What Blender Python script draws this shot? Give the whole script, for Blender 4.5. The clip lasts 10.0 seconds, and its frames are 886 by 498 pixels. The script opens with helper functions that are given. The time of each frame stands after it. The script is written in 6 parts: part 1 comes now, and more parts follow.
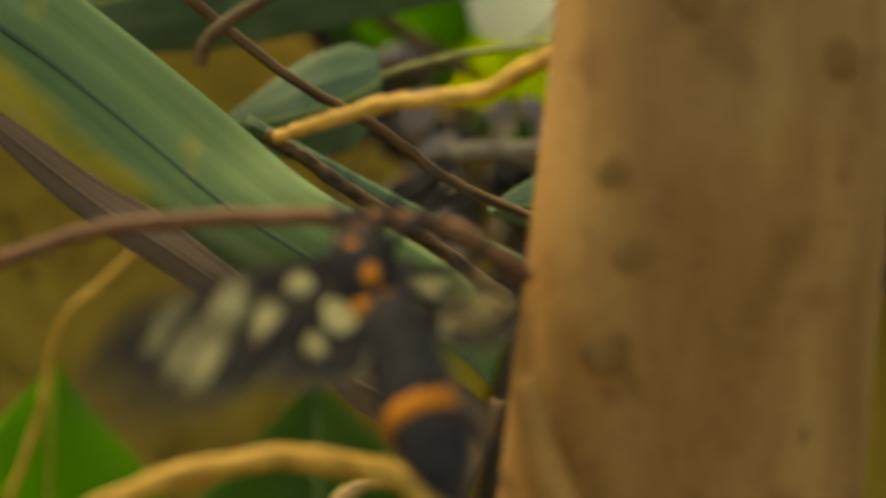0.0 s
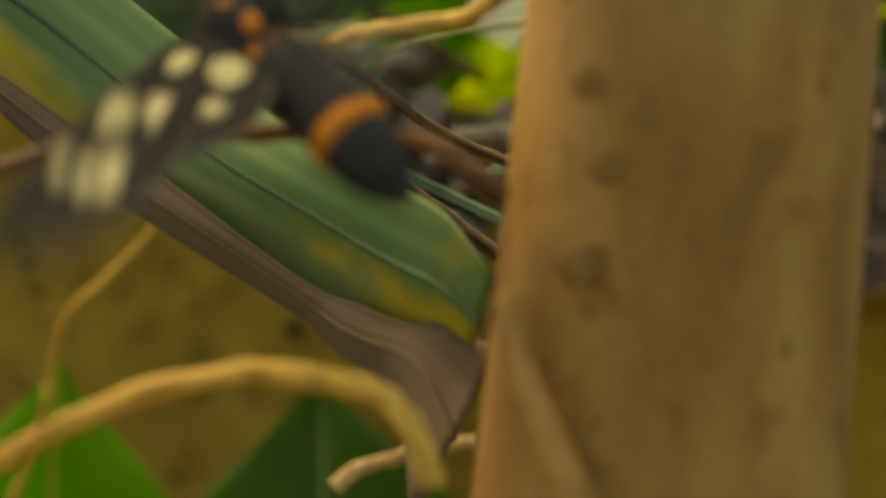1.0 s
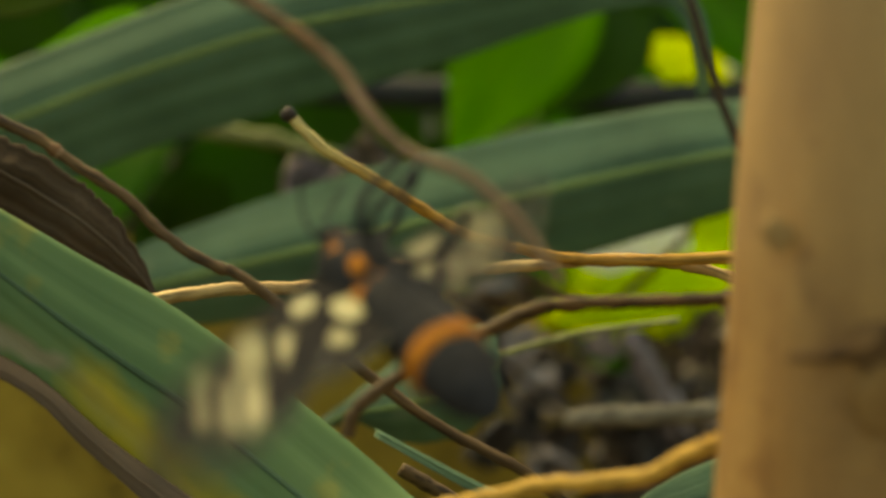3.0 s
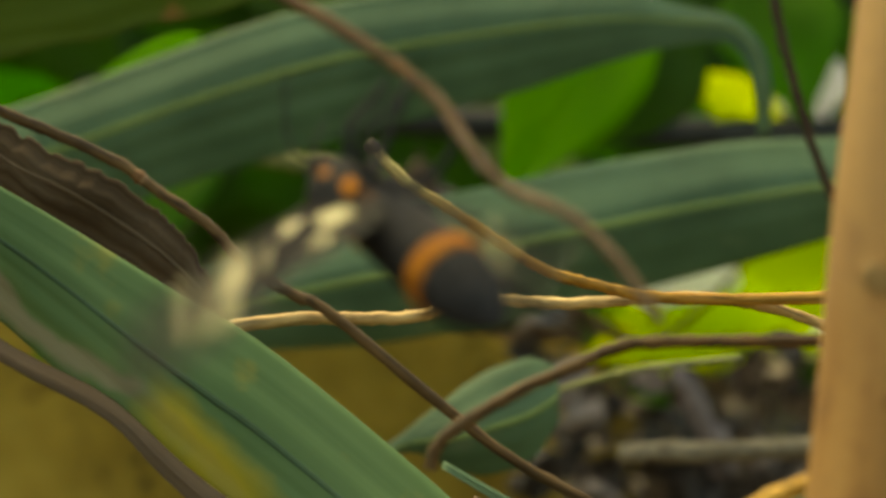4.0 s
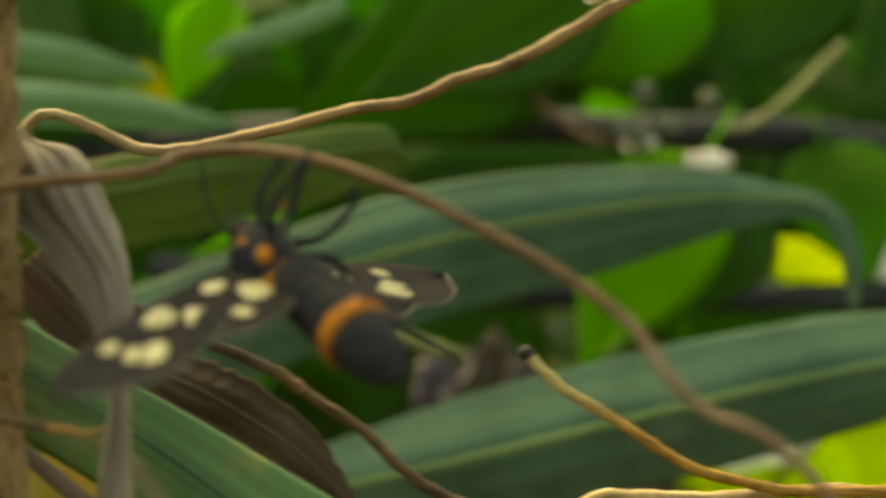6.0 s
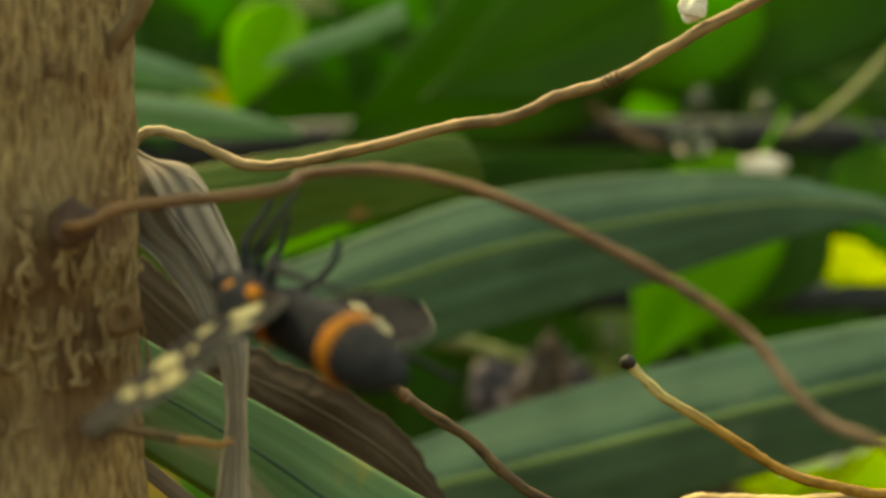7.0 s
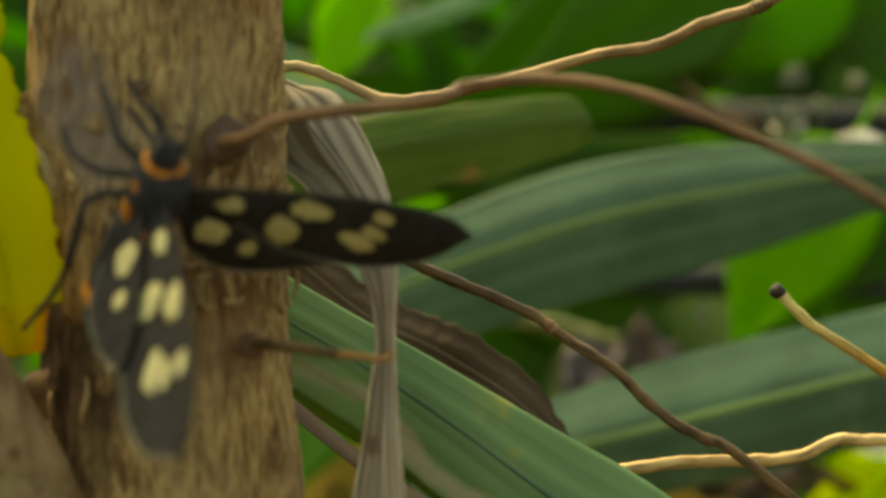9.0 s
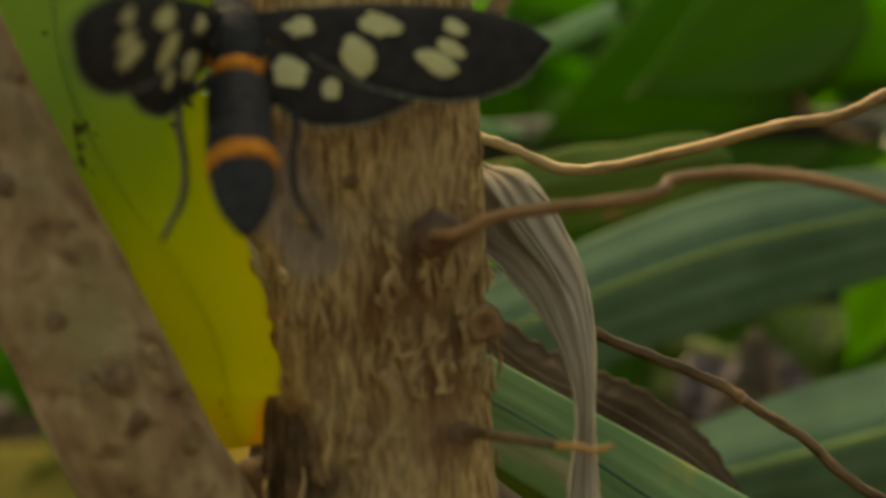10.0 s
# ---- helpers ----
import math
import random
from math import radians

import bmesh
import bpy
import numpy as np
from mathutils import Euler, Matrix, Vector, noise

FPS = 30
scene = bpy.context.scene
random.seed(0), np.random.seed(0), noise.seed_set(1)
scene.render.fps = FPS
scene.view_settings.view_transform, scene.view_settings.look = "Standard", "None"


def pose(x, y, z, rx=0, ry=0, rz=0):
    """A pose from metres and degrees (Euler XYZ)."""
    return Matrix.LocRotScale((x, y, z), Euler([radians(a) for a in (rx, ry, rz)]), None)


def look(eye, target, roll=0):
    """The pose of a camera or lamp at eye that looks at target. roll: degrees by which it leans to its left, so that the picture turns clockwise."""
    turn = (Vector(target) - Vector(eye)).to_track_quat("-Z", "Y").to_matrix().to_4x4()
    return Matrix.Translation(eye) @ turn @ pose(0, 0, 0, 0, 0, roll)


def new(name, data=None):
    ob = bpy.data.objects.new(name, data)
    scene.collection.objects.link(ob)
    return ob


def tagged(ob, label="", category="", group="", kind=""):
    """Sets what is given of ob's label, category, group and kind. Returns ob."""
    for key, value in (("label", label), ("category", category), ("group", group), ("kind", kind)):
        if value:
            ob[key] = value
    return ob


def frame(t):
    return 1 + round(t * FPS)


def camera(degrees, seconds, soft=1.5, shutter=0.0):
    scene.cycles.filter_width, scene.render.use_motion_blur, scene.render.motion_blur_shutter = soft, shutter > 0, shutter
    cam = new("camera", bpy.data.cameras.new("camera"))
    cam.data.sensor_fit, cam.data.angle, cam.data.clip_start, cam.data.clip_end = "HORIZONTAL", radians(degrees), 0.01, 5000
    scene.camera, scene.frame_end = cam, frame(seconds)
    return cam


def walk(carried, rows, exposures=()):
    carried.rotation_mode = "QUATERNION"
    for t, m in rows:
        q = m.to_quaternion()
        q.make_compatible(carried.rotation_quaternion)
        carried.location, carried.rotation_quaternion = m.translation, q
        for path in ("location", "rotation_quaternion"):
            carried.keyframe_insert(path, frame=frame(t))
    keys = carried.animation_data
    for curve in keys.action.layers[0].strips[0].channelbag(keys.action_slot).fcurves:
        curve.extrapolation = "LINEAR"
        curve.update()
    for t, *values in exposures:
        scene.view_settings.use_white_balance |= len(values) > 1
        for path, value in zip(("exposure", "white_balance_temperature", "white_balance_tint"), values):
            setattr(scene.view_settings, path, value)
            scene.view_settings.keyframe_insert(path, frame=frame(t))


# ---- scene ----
cam = camera(24.0, 10.0, soft=2.9, shutter=0.6)
cam.data.dof.use_dof = True
cam.data.dof.focus_distance = 0.155
cam.data.dof.aperture_fstop = 28.0

PATH = [
    (0, (0.01772, -0.00219, 0.58572), (0.05782, 0.99700, 0.45118), 0.66),
    (0.5, (0.01390, -0.00339, 0.58649), (0.04846, 0.99602, 0.46553), 0.35),
    (1, (0.02046, -0.00155, 0.57798), (0.04788, 0.99807, 0.47137), 0.24),
    (1.5, (0.02092, 0.00015, 0.58997), (0.03927, 0.99999, 0.47968), 0.14),
    (2, (0.01307, -0.00475, 0.59179), (0.03801, 0.99494, 0.49025), 0.02),
    (2.5, (0.01225, 0.00149, 0.59855), (0.03309, 1.00127, 0.51832), -1.00),
    (3.8, (0.00908, 0.00307, 0.60145), (0.00937, 1.00045, 0.52907), 0.79),
    (4, (0.00766, 0.00212, 0.60131), (0.01165, 1.00011, 0.53793), 0.79),
    (4.5, (0.00087, -0.00449, 0.60255), (0.02593, 0.99440, 0.56264), 0.09),
    (5, (-0.00630, -0.00188, 0.60391), (0.01962, 0.99776, 0.61026), -0.68),
    (5.5, (0.00378, 0.00057, 0.60357), (0.00420, 1.00054, 0.61131), -0.49),
    (6, (-0.00297, -0.00107, 0.60612), (0.00088, 0.99892, 0.60845), -0.28),
    (6.2, (-0.00803, -0.00268, 0.60274), (0.00276, 0.99704, 0.62374), -0.39),
    (7.3, (-0.01138, -0.00512, 0.60852), (-0.01332, 0.99487, 0.60357), -0.60),
    (7.5, (-0.01643, -0.00510, 0.60543), (0.00223, 0.99466, 0.61691), -0.55),
    (8, (-0.01975, -0.00415, 0.60055), (-0.00029, 0.99540, 0.62346), -0.22),
    (8.5, (-0.01721, -0.00407, 0.59787), (-0.02613, 0.99529, 0.63243), -0.43),
    (9, (-0.01793, -0.00319, 0.59982), (-0.03337, 0.99653, 0.61763), -0.66),
    (9.5, (-0.02685, -0.00430, 0.60173), (-0.04902, 0.99536, 0.61515), -1.05),
    (10, (-0.02872, -0.00584, 0.60851), (-0.06230, 0.99359, 0.60630), -1.69),
]
walk(cam, [(t, look(eye, target, roll)) for t, eye, target, roll in PATH], [(0, 1.28, 15000, 5), (2, 1.2, 14600, 4), (2.6, 1.16, 14000, -2), (4, 1.36, 13000, -4), (5, 1.42, 12800, -6), (7.5, 1.52, 13300, -6), (9, 1.58, 13600, -5), (9.5, 1.5, 14000, 0), (10, 1.18, 13900, 2)])

# ---- light ----
world = bpy.data.worlds.new("sky")
scene.world = world
world.use_nodes = True
wn = world.node_tree
sky = wn.nodes.new("ShaderNodeTexSky")
sky.sky_type = "NISHITA"
sky.sun_disc = False
sky.sun_elevation = radians(56)
sky.sun_rotation = radians(-28)
wn.links.new(sky.outputs[0], wn.nodes["Background"].inputs[0])
wn.nodes["Background"].inputs[1].default_value = 0.15

sun = new("sun", bpy.data.lights.new("sun", "SUN"))
sun.data.energy = 2.6
sun.data.angle = radians(35)
sun.data.color = (1.0, 0.91, 0.72)
sun.matrix_world = look((-0.55, 0.45, 1.2), (0, 0, 0))


# ---- materials ----
def material(name, rough=0.6, spec=0.4):
    m = bpy.data.materials.new(name)
    m.use_nodes = True
    n = m.node_tree.nodes
    b = n["Principled BSDF"]
    b.inputs["Roughness"].default_value = rough
    b.inputs["Specular IOR Level"].default_value = spec
    return m, m.node_tree, b


def noise_tex(nt, scale, detail=4.0, stretch=None, coord="Object"):
    tc = nt.nodes.new("ShaderNodeTexCoord")
    n = nt.nodes.new("ShaderNodeTexNoise")
    n.inputs["Scale"].default_value = scale
    n.inputs["Detail"].default_value = detail
    if stretch:
        mp = nt.nodes.new("ShaderNodeMapping")
        mp.inputs["Scale"].default_value = stretch
        nt.links.new(tc.outputs[coord], mp.inputs[0])
        nt.links.new(mp.outputs[0], n.inputs["Vector"])
    else:
        nt.links.new(tc.outputs[coord], n.inputs["Vector"])
    return n


def ramp(nt, fac, stops):
    r = nt.nodes.new("ShaderNodeValToRGB")
    e = r.color_ramp.elements
    while len(e) < len(stops):
        e.new(0.5)
    for el, (p, c) in zip(e, stops):
        el.position = p
        el.color = (*c, 1)
    nt.links.new(fac, r.inputs[0])
    return r


def mixed(nt, fac, a, b, mode="MIX"):
    m = nt.nodes.new("ShaderNodeMix")
    m.data_type = "RGBA"
    m.blend_type = mode
    slots = {"f": m.inputs[0], "a": m.inputs[6], "b": m.inputs[7]}
    for key, v in (("f", fac), ("a", a), ("b", b)):
        if isinstance(v, (float, int)):
            slots[key].default_value = v
        elif isinstance(v, tuple):
            slots[key].default_value = (*v, 1)
        else:
            nt.links.new(v, slots[key])
    return m.outputs[2]


def bumped(nt, b, height, strength, distance):
    bp = nt.nodes.new("ShaderNodeBump")
    bp.inputs["Strength"].default_value = strength
    bp.inputs["Distance"].default_value = distance
    nt.links.new(height, bp.inputs["Height"])
    nt.links.new(bp.outputs[0], b.inputs["Normal"])


def translucent(nt, b, colour, amount):
    """Lets light through a blade: a share of the surface is a translucent sheet."""
    tr = nt.nodes.new("ShaderNodeBsdfTranslucent")
    mx = nt.nodes.new("ShaderNodeMixShader")
    mx.inputs[0].default_value = amount
    if isinstance(colour, tuple):
        tr.inputs[0].default_value = (*colour, 1)
    else:
        nt.links.new(colour, tr.inputs[0])
    nt.links.new(b.outputs[0], mx.inputs[1])
    nt.links.new(tr.outputs[0], mx.inputs[2])
    nt.links.new(mx.outputs[0], nt.nodes["Material Output"].inputs[0])


def bark_material(name, dark, mid, light, fine, spots, stretch=(1, 1, 0.25)):
    m, nt, b = material(name, 0.85, 0.2)
    a = noise_tex(nt, fine, 6, stretch)
    c = noise_tex(nt, 140, 3)
    base = ramp(nt, a.outputs[0], [(0.3, dark), (0.5, mid), (0.72, light)])
    stain = ramp(nt, c.outputs[0], [(0.52, (1, 1, 1)), (0.72, spots)])
    col = mixed(nt, 1.0, base.outputs[0], stain.outputs[0], "MULTIPLY")
    nt.links.new(col, b.inputs["Base Color"])
    bumped(nt, b, a.outputs[0], 0.6, 0.0006)
    return m


def leaf_material(name, dark, light, glow, amount=0.25, rough=0.58, veins=26.0, blotch=None, margin=None, relief=0.35):
    """A strap leaf: fine lengthwise veins in u, broad mottling, dry blotches."""
    m, nt, b = material(name, rough + 0.06, 0.2)
    v = noise_tex(nt, veins, 3, (1.0, 0.04, 1.0), "UV")
    big = noise_tex(nt, 90, 4)
    fac = mixed(nt, 0.5, v.outputs[0], big.outputs[0])
    base = ramp(nt, fac, [(0.35, dark), (0.65, light)])
    col = base.outputs[0]
    if blotch:
        sp = noise_tex(nt, 170, 5)
        mask = ramp(nt, sp.outputs[0], [(0.62, (0, 0, 0)), (0.7, (1, 1, 1))])
        col = mixed(nt, mask.outputs[0], col, blotch)
    if margin:
        tc = nt.nodes.new("ShaderNodeTexCoord")
        sx = nt.nodes.new("ShaderNodeSeparateXYZ")
        nt.links.new(tc.outputs["UV"], sx.inputs[0])
        wob = noise_tex(nt, 75, 4)
        add = nt.nodes.new("ShaderNodeMath")
        add.operation = "MULTIPLY_ADD"
        add.inputs[1].default_value = 0.9
        nt.links.new(wob.outputs[0], add.inputs[0])
        nt.links.new(sx.outputs[0], add.inputs[2])
        mask = ramp(nt, add.outputs[0], [(1.16, (0, 0, 0)), (1.36, (1, 1, 1))])
        half = nt.nodes.new("ShaderNodeMath")
        half.operation = "MULTIPLY"
        half.inputs[1].default_value = 0.72
        nt.links.new(add.outputs[0], half.inputs[0])
        nt.links.new(half.outputs[0], mask.inputs[0])
        mask.color_ramp.elements[0].position, mask.color_ramp.elements[1].position = 0.67, 0.8
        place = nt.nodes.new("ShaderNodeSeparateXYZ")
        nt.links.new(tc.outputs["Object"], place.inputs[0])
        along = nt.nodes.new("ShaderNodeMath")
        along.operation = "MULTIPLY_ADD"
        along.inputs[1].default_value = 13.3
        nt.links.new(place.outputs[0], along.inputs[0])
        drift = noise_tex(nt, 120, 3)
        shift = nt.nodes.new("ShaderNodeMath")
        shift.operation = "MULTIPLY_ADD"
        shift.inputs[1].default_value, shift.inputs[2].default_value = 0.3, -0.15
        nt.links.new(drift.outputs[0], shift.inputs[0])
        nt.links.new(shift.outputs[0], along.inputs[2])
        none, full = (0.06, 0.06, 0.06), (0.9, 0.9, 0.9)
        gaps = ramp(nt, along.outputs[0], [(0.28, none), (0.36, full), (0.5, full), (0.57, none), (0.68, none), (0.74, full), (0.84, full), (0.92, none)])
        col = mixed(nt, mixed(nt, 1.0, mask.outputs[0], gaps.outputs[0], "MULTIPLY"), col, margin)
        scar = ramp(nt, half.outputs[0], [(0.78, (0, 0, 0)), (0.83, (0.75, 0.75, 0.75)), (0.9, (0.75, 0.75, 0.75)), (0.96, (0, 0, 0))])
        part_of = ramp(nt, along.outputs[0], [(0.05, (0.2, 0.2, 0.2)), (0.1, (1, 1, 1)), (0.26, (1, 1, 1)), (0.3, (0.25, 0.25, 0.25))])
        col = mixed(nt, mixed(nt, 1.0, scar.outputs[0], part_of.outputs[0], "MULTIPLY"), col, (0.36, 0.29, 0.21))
    nt.links.new(col, b.inputs["Base Color"])
    bumped(nt, b, v.outputs[0], relief, 0.0004)
    translucent(nt, b, glow, amount)
    return m


def yellow_material():
    """A dying leaf: green at its foot, yellow along the blade, orange at the tip and in blotches."""
    m, nt, b = material("yellowing_leaf", 0.6, 0.25)
    tc = nt.nodes.new("ShaderNodeTexCoord")
    sx = nt.nodes.new("ShaderNodeSeparateXYZ")
    nt.links.new(tc.outputs["UV"], sx.inputs[0])
    wob = noise_tex(nt, 160, 4)
    add = nt.nodes.new("ShaderNodeMath")
    add.operation = "MULTIPLY_ADD"
    add.inputs[1].default_value = 0.14
    nt.links.new(wob.outputs[0], add.inputs[0])
    edge = nt.nodes.new("ShaderNodeMapRange")
    edge.inputs[1].default_value, edge.inputs[2].default_value = 0.22, 0.0
    edge.inputs[3].default_value, edge.inputs[4].default_value = 0.0, 0.16
    nt.links.new(sx.outputs[0], edge.inputs[0])
    plus = nt.nodes.new("ShaderNodeMath")
    plus.operation = "ADD"
    # the margin away from the stem stays green longer
    late = nt.nodes.new("ShaderNodeMath")
    late.operation = "MULTIPLY_ADD"
    late.inputs[1].default_value = -0.16
    nt.links.new(sx.outputs[0], late.inputs[0])
    nt.links.new(sx.outputs[1], late.inputs[2])
    nt.links.new(late.outputs[0], plus.inputs[0])
    nt.links.new(edge.outputs[0], plus.inputs[1])
    nt.links.new(plus.outputs[0], add.inputs[2])
    col = ramp(nt, add.outputs[0], [(0.26, (0.23, 0.36, 0.06)), (0.38, (0.3, 0.4, 0.014)), (0.5, (0.46, 0.48, 0.005)), (0.7, (0.56, 0.5, 0.004)), (0.97, (0.56, 0.45, 0.004)), (1.0, (0.66, 0.34, 0.005))])
    dots = noise_tex(nt, 420, 2)
    mark = ramp(nt, dots.outputs[0], [(0.68, (1, 1, 1)), (0.74, (0.3, 0.2, 0.1))])
    full = mixed(nt, 1.0, col.outputs[0], mark.outputs[0], "MULTIPLY")
    nt.links.new(full, b.inputs["Base Color"])
    bumped(nt, b, wob.outputs[0], 0.3, 0.0005)
    translucent(nt, b, full, 0.5)
    return m


def root_material(name, dark, light, furrow=0.5, far=None, turn=(0.4, 0.7)):
    """Thin bark of a root: mottling, fine grain and dark furrows along its length."""
    m, nt, b = material(name, 0.65, 0.3)
    a = noise_tex(nt, 420, 5)
    c = noise_tex(nt, 60, 3)
    fac = mixed(nt, 0.55, a.outputs[0], c.outputs[0])
    base = ramp(nt, fac, [(0.36, dark), (0.62, light)])
    skin = base.outputs[0]
    if far:
        # older bark towards the far end, with an uneven border
        tc = nt.nodes.new("ShaderNodeTexCoord")
        sx = nt.nodes.new("ShaderNodeSeparateXYZ")
        nt.links.new(tc.outputs["UV"], sx.inputs[0])
        run = nt.nodes.new("ShaderNodeMath")
        run.operation = "MULTIPLY_ADD"
        run.inputs[1].default_value = 0.3
        nt.links.new(a.outputs[0], run.inputs[0])
        nt.links.new(sx.outputs[1], run.inputs[2])
        old = nt.nodes.new("ShaderNodeMapRange")
        old.inputs[1].default_value, old.inputs[2].default_value = turn[0] + 0.15, turn[1] + 0.15
        nt.links.new(run.outputs[0], old.inputs[0])
        skin = mixed(nt, old.outputs[0], skin, ramp(nt, fac, [(0.36, far[0]), (0.62, far[1])]).outputs[0])
    f = noise_tex(nt, 7.0, 4, (1.0, 2.2, 1.0), "UV")
    line = ramp(nt, f.outputs[0], [(0.36, (1 - furrow, 1 - furrow, 1 - furrow)), (0.52, (1, 1, 1))])
    col = mixed(nt, 1.0, skin, line.outputs[0], "MULTIPLY")
    nt.links.new(col, b.inputs["Base Color"])
    both = mixed(nt, 0.5, a.outputs[0], f.outputs[0])
    bumped(nt, b, both, 0.35, 0.0003)
    return m


def ridged_bark(name):
    """Flaking bark: a wavy net of pale upright ridges over darker furrows, with grey and rust patches."""
    m, nt, b = material(name, 0.9, 0.15)
    tc = nt.nodes.new("ShaderNodeTexCoord")
    warp = noise_tex(nt, 420, 3)
    vec = nt.nodes.new("ShaderNodeVectorMath")
    vec.operation = "MULTIPLY_ADD"
    vec.inputs[1].default_value = (0.0011, 0.0011, 0.0011)
    nt.links.new(warp.outputs[1], vec.inputs[0])
    nt.links.new(tc.outputs["Object"], vec.inputs[2])
    mp = nt.nodes.new("ShaderNodeMapping")
    mp.inputs["Scale"].default_value = (1, 1, 0.13)
    nt.links.new(vec.outputs[0], mp.inputs[0])
    vo = nt.nodes.new("ShaderNodeTexVoronoi")
    vo.feature = "DISTANCE_TO_EDGE"
    vo.inputs["Scale"].default_value = 1900
    nt.links.new(mp.outputs[0], vo.inputs["Vector"])
    net = ramp(nt, vo.outputs["Distance"], [(0.02, (0.4, 0.28, 0.13)), (0.14, (0.28, 0.18, 0.08)), (0.4, (0.15, 0.087, 0.038))])
    grain = noise_tex(nt, 1700, 5, (1, 1, 0.35))
    fine = ramp(nt, grain.outputs[0], [(0.3, (0.62, 0.55, 0.5)), (0.7, (1.15, 1.12, 1.1))])
    col = mixed(nt, 1.0, net.outputs[0], fine.outputs[0], "MULTIPLY")
    big = noise_tex(nt, 110, 4)
    grey = ramp(nt, big.outputs[0], [(0.44, (0, 0, 0)), (0.6, (1, 1, 1))])
    half = nt.nodes.new("ShaderNodeMath")
    half.operation = "MULTIPLY"
    half.inputs[1].default_value = 0.4
    nt.links.new(grey.outputs[0], half.inputs[0])
    col = mixed(nt, half.outputs[0], col, (0.23, 0.165, 0.09))
    rust = noise_tex(nt, 190, 3)
    patch_mask = ramp(nt, rust.outputs[0], [(0.58, (1, 1, 1)), (0.7, (0.62, 0.42, 0.26))])
    col = mixed(nt, 1.0, col, patch_mask.outputs[0], "MULTIPLY")
    old = noise_tex(nt, 300, 6, (1, 1, 0.35))
    scab = ramp(nt, old.outputs[0], [(0.54, (1, 1, 1)), (0.72, (0.46, 0.34, 0.27))])
    col = mixed(nt, 1.0, col, scab.outputs[0], "MULTIPLY")
    # smooth grey bark where an old branch healed over, dark brown patches in the fork, rusty scabs
    rag = noise_tex(nt, 330, 5)
    for place, size, tint in (((-0.0213, -0.0065, 0.6124), 0.0040, (0.2, 0.15, 0.125)), ((-0.0192, -0.0075, 0.6090), 0.0030, (0.2, 0.15, 0.115)), ((-0.0217, -0.0045, 0.5924), 0.0070, (0.05, 0.03, 0.018)), ((-0.0231, -0.0030, 0.5984), 0.0046, (0.06, 0.036, 0.02)), ((-0.0220, -0.0035, 0.5949), 0.0056, (0.045, 0.027, 0.016)), ((-0.0116, -0.0080, 0.6053), 0.0042, (0.15, 0.078, 0.036)), ((-0.0098, -0.0065, 0.6010), 0.0040, (0.16, 0.085, 0.042)), ((-0.0105, -0.0070, 0.5965), 0.0036, (0.16, 0.09, 0.045)), ((-0.0085, -0.0050, 0.6100), 0.0030, (0.17, 0.095, 0.05))):
        dist = nt.nodes.new("ShaderNodeVectorMath")
        dist.operation = "DISTANCE"
        dist.inputs[1].default_value = place
        nt.links.new(tc.outputs["Object"], dist.inputs[0])
        wav = nt.nodes.new("ShaderNodeMath")
        wav.operation = "MULTIPLY_ADD"
        wav.inputs[1].default_value = 1.1 * size
        nt.links.new(rag.outputs[0], wav.inputs[0])
        nt.links.new(dist.outputs[1], wav.inputs[2])
        mask = nt.nodes.new("ShaderNodeMapRange")
        mask.inputs[1].default_value, mask.inputs[2].default_value = size * 1.1, size * 1.6
        mask.inputs[3].default_value, mask.inputs[4].default_value = 0.82, 0.0
        nt.links.new(wav.outputs[0], mask.inputs[0])
        col = mixed(nt, mask.outputs[0], col, mixed(nt, 0.6, tint, mixed(nt, 1.0, tint, fine.outputs[0], "MULTIPLY")))
    nt.links.new(col, b.inputs["Base Color"])
    high = ramp(nt, vo.outputs["Distance"], [(0.0, (1, 1, 1)), (0.3, (0, 0, 0))])
    both = mixed(nt, 0.4, high.outputs[0], grain.outputs[0])
    bumped(nt, b, both, 0.5, 0.0004)
    return m


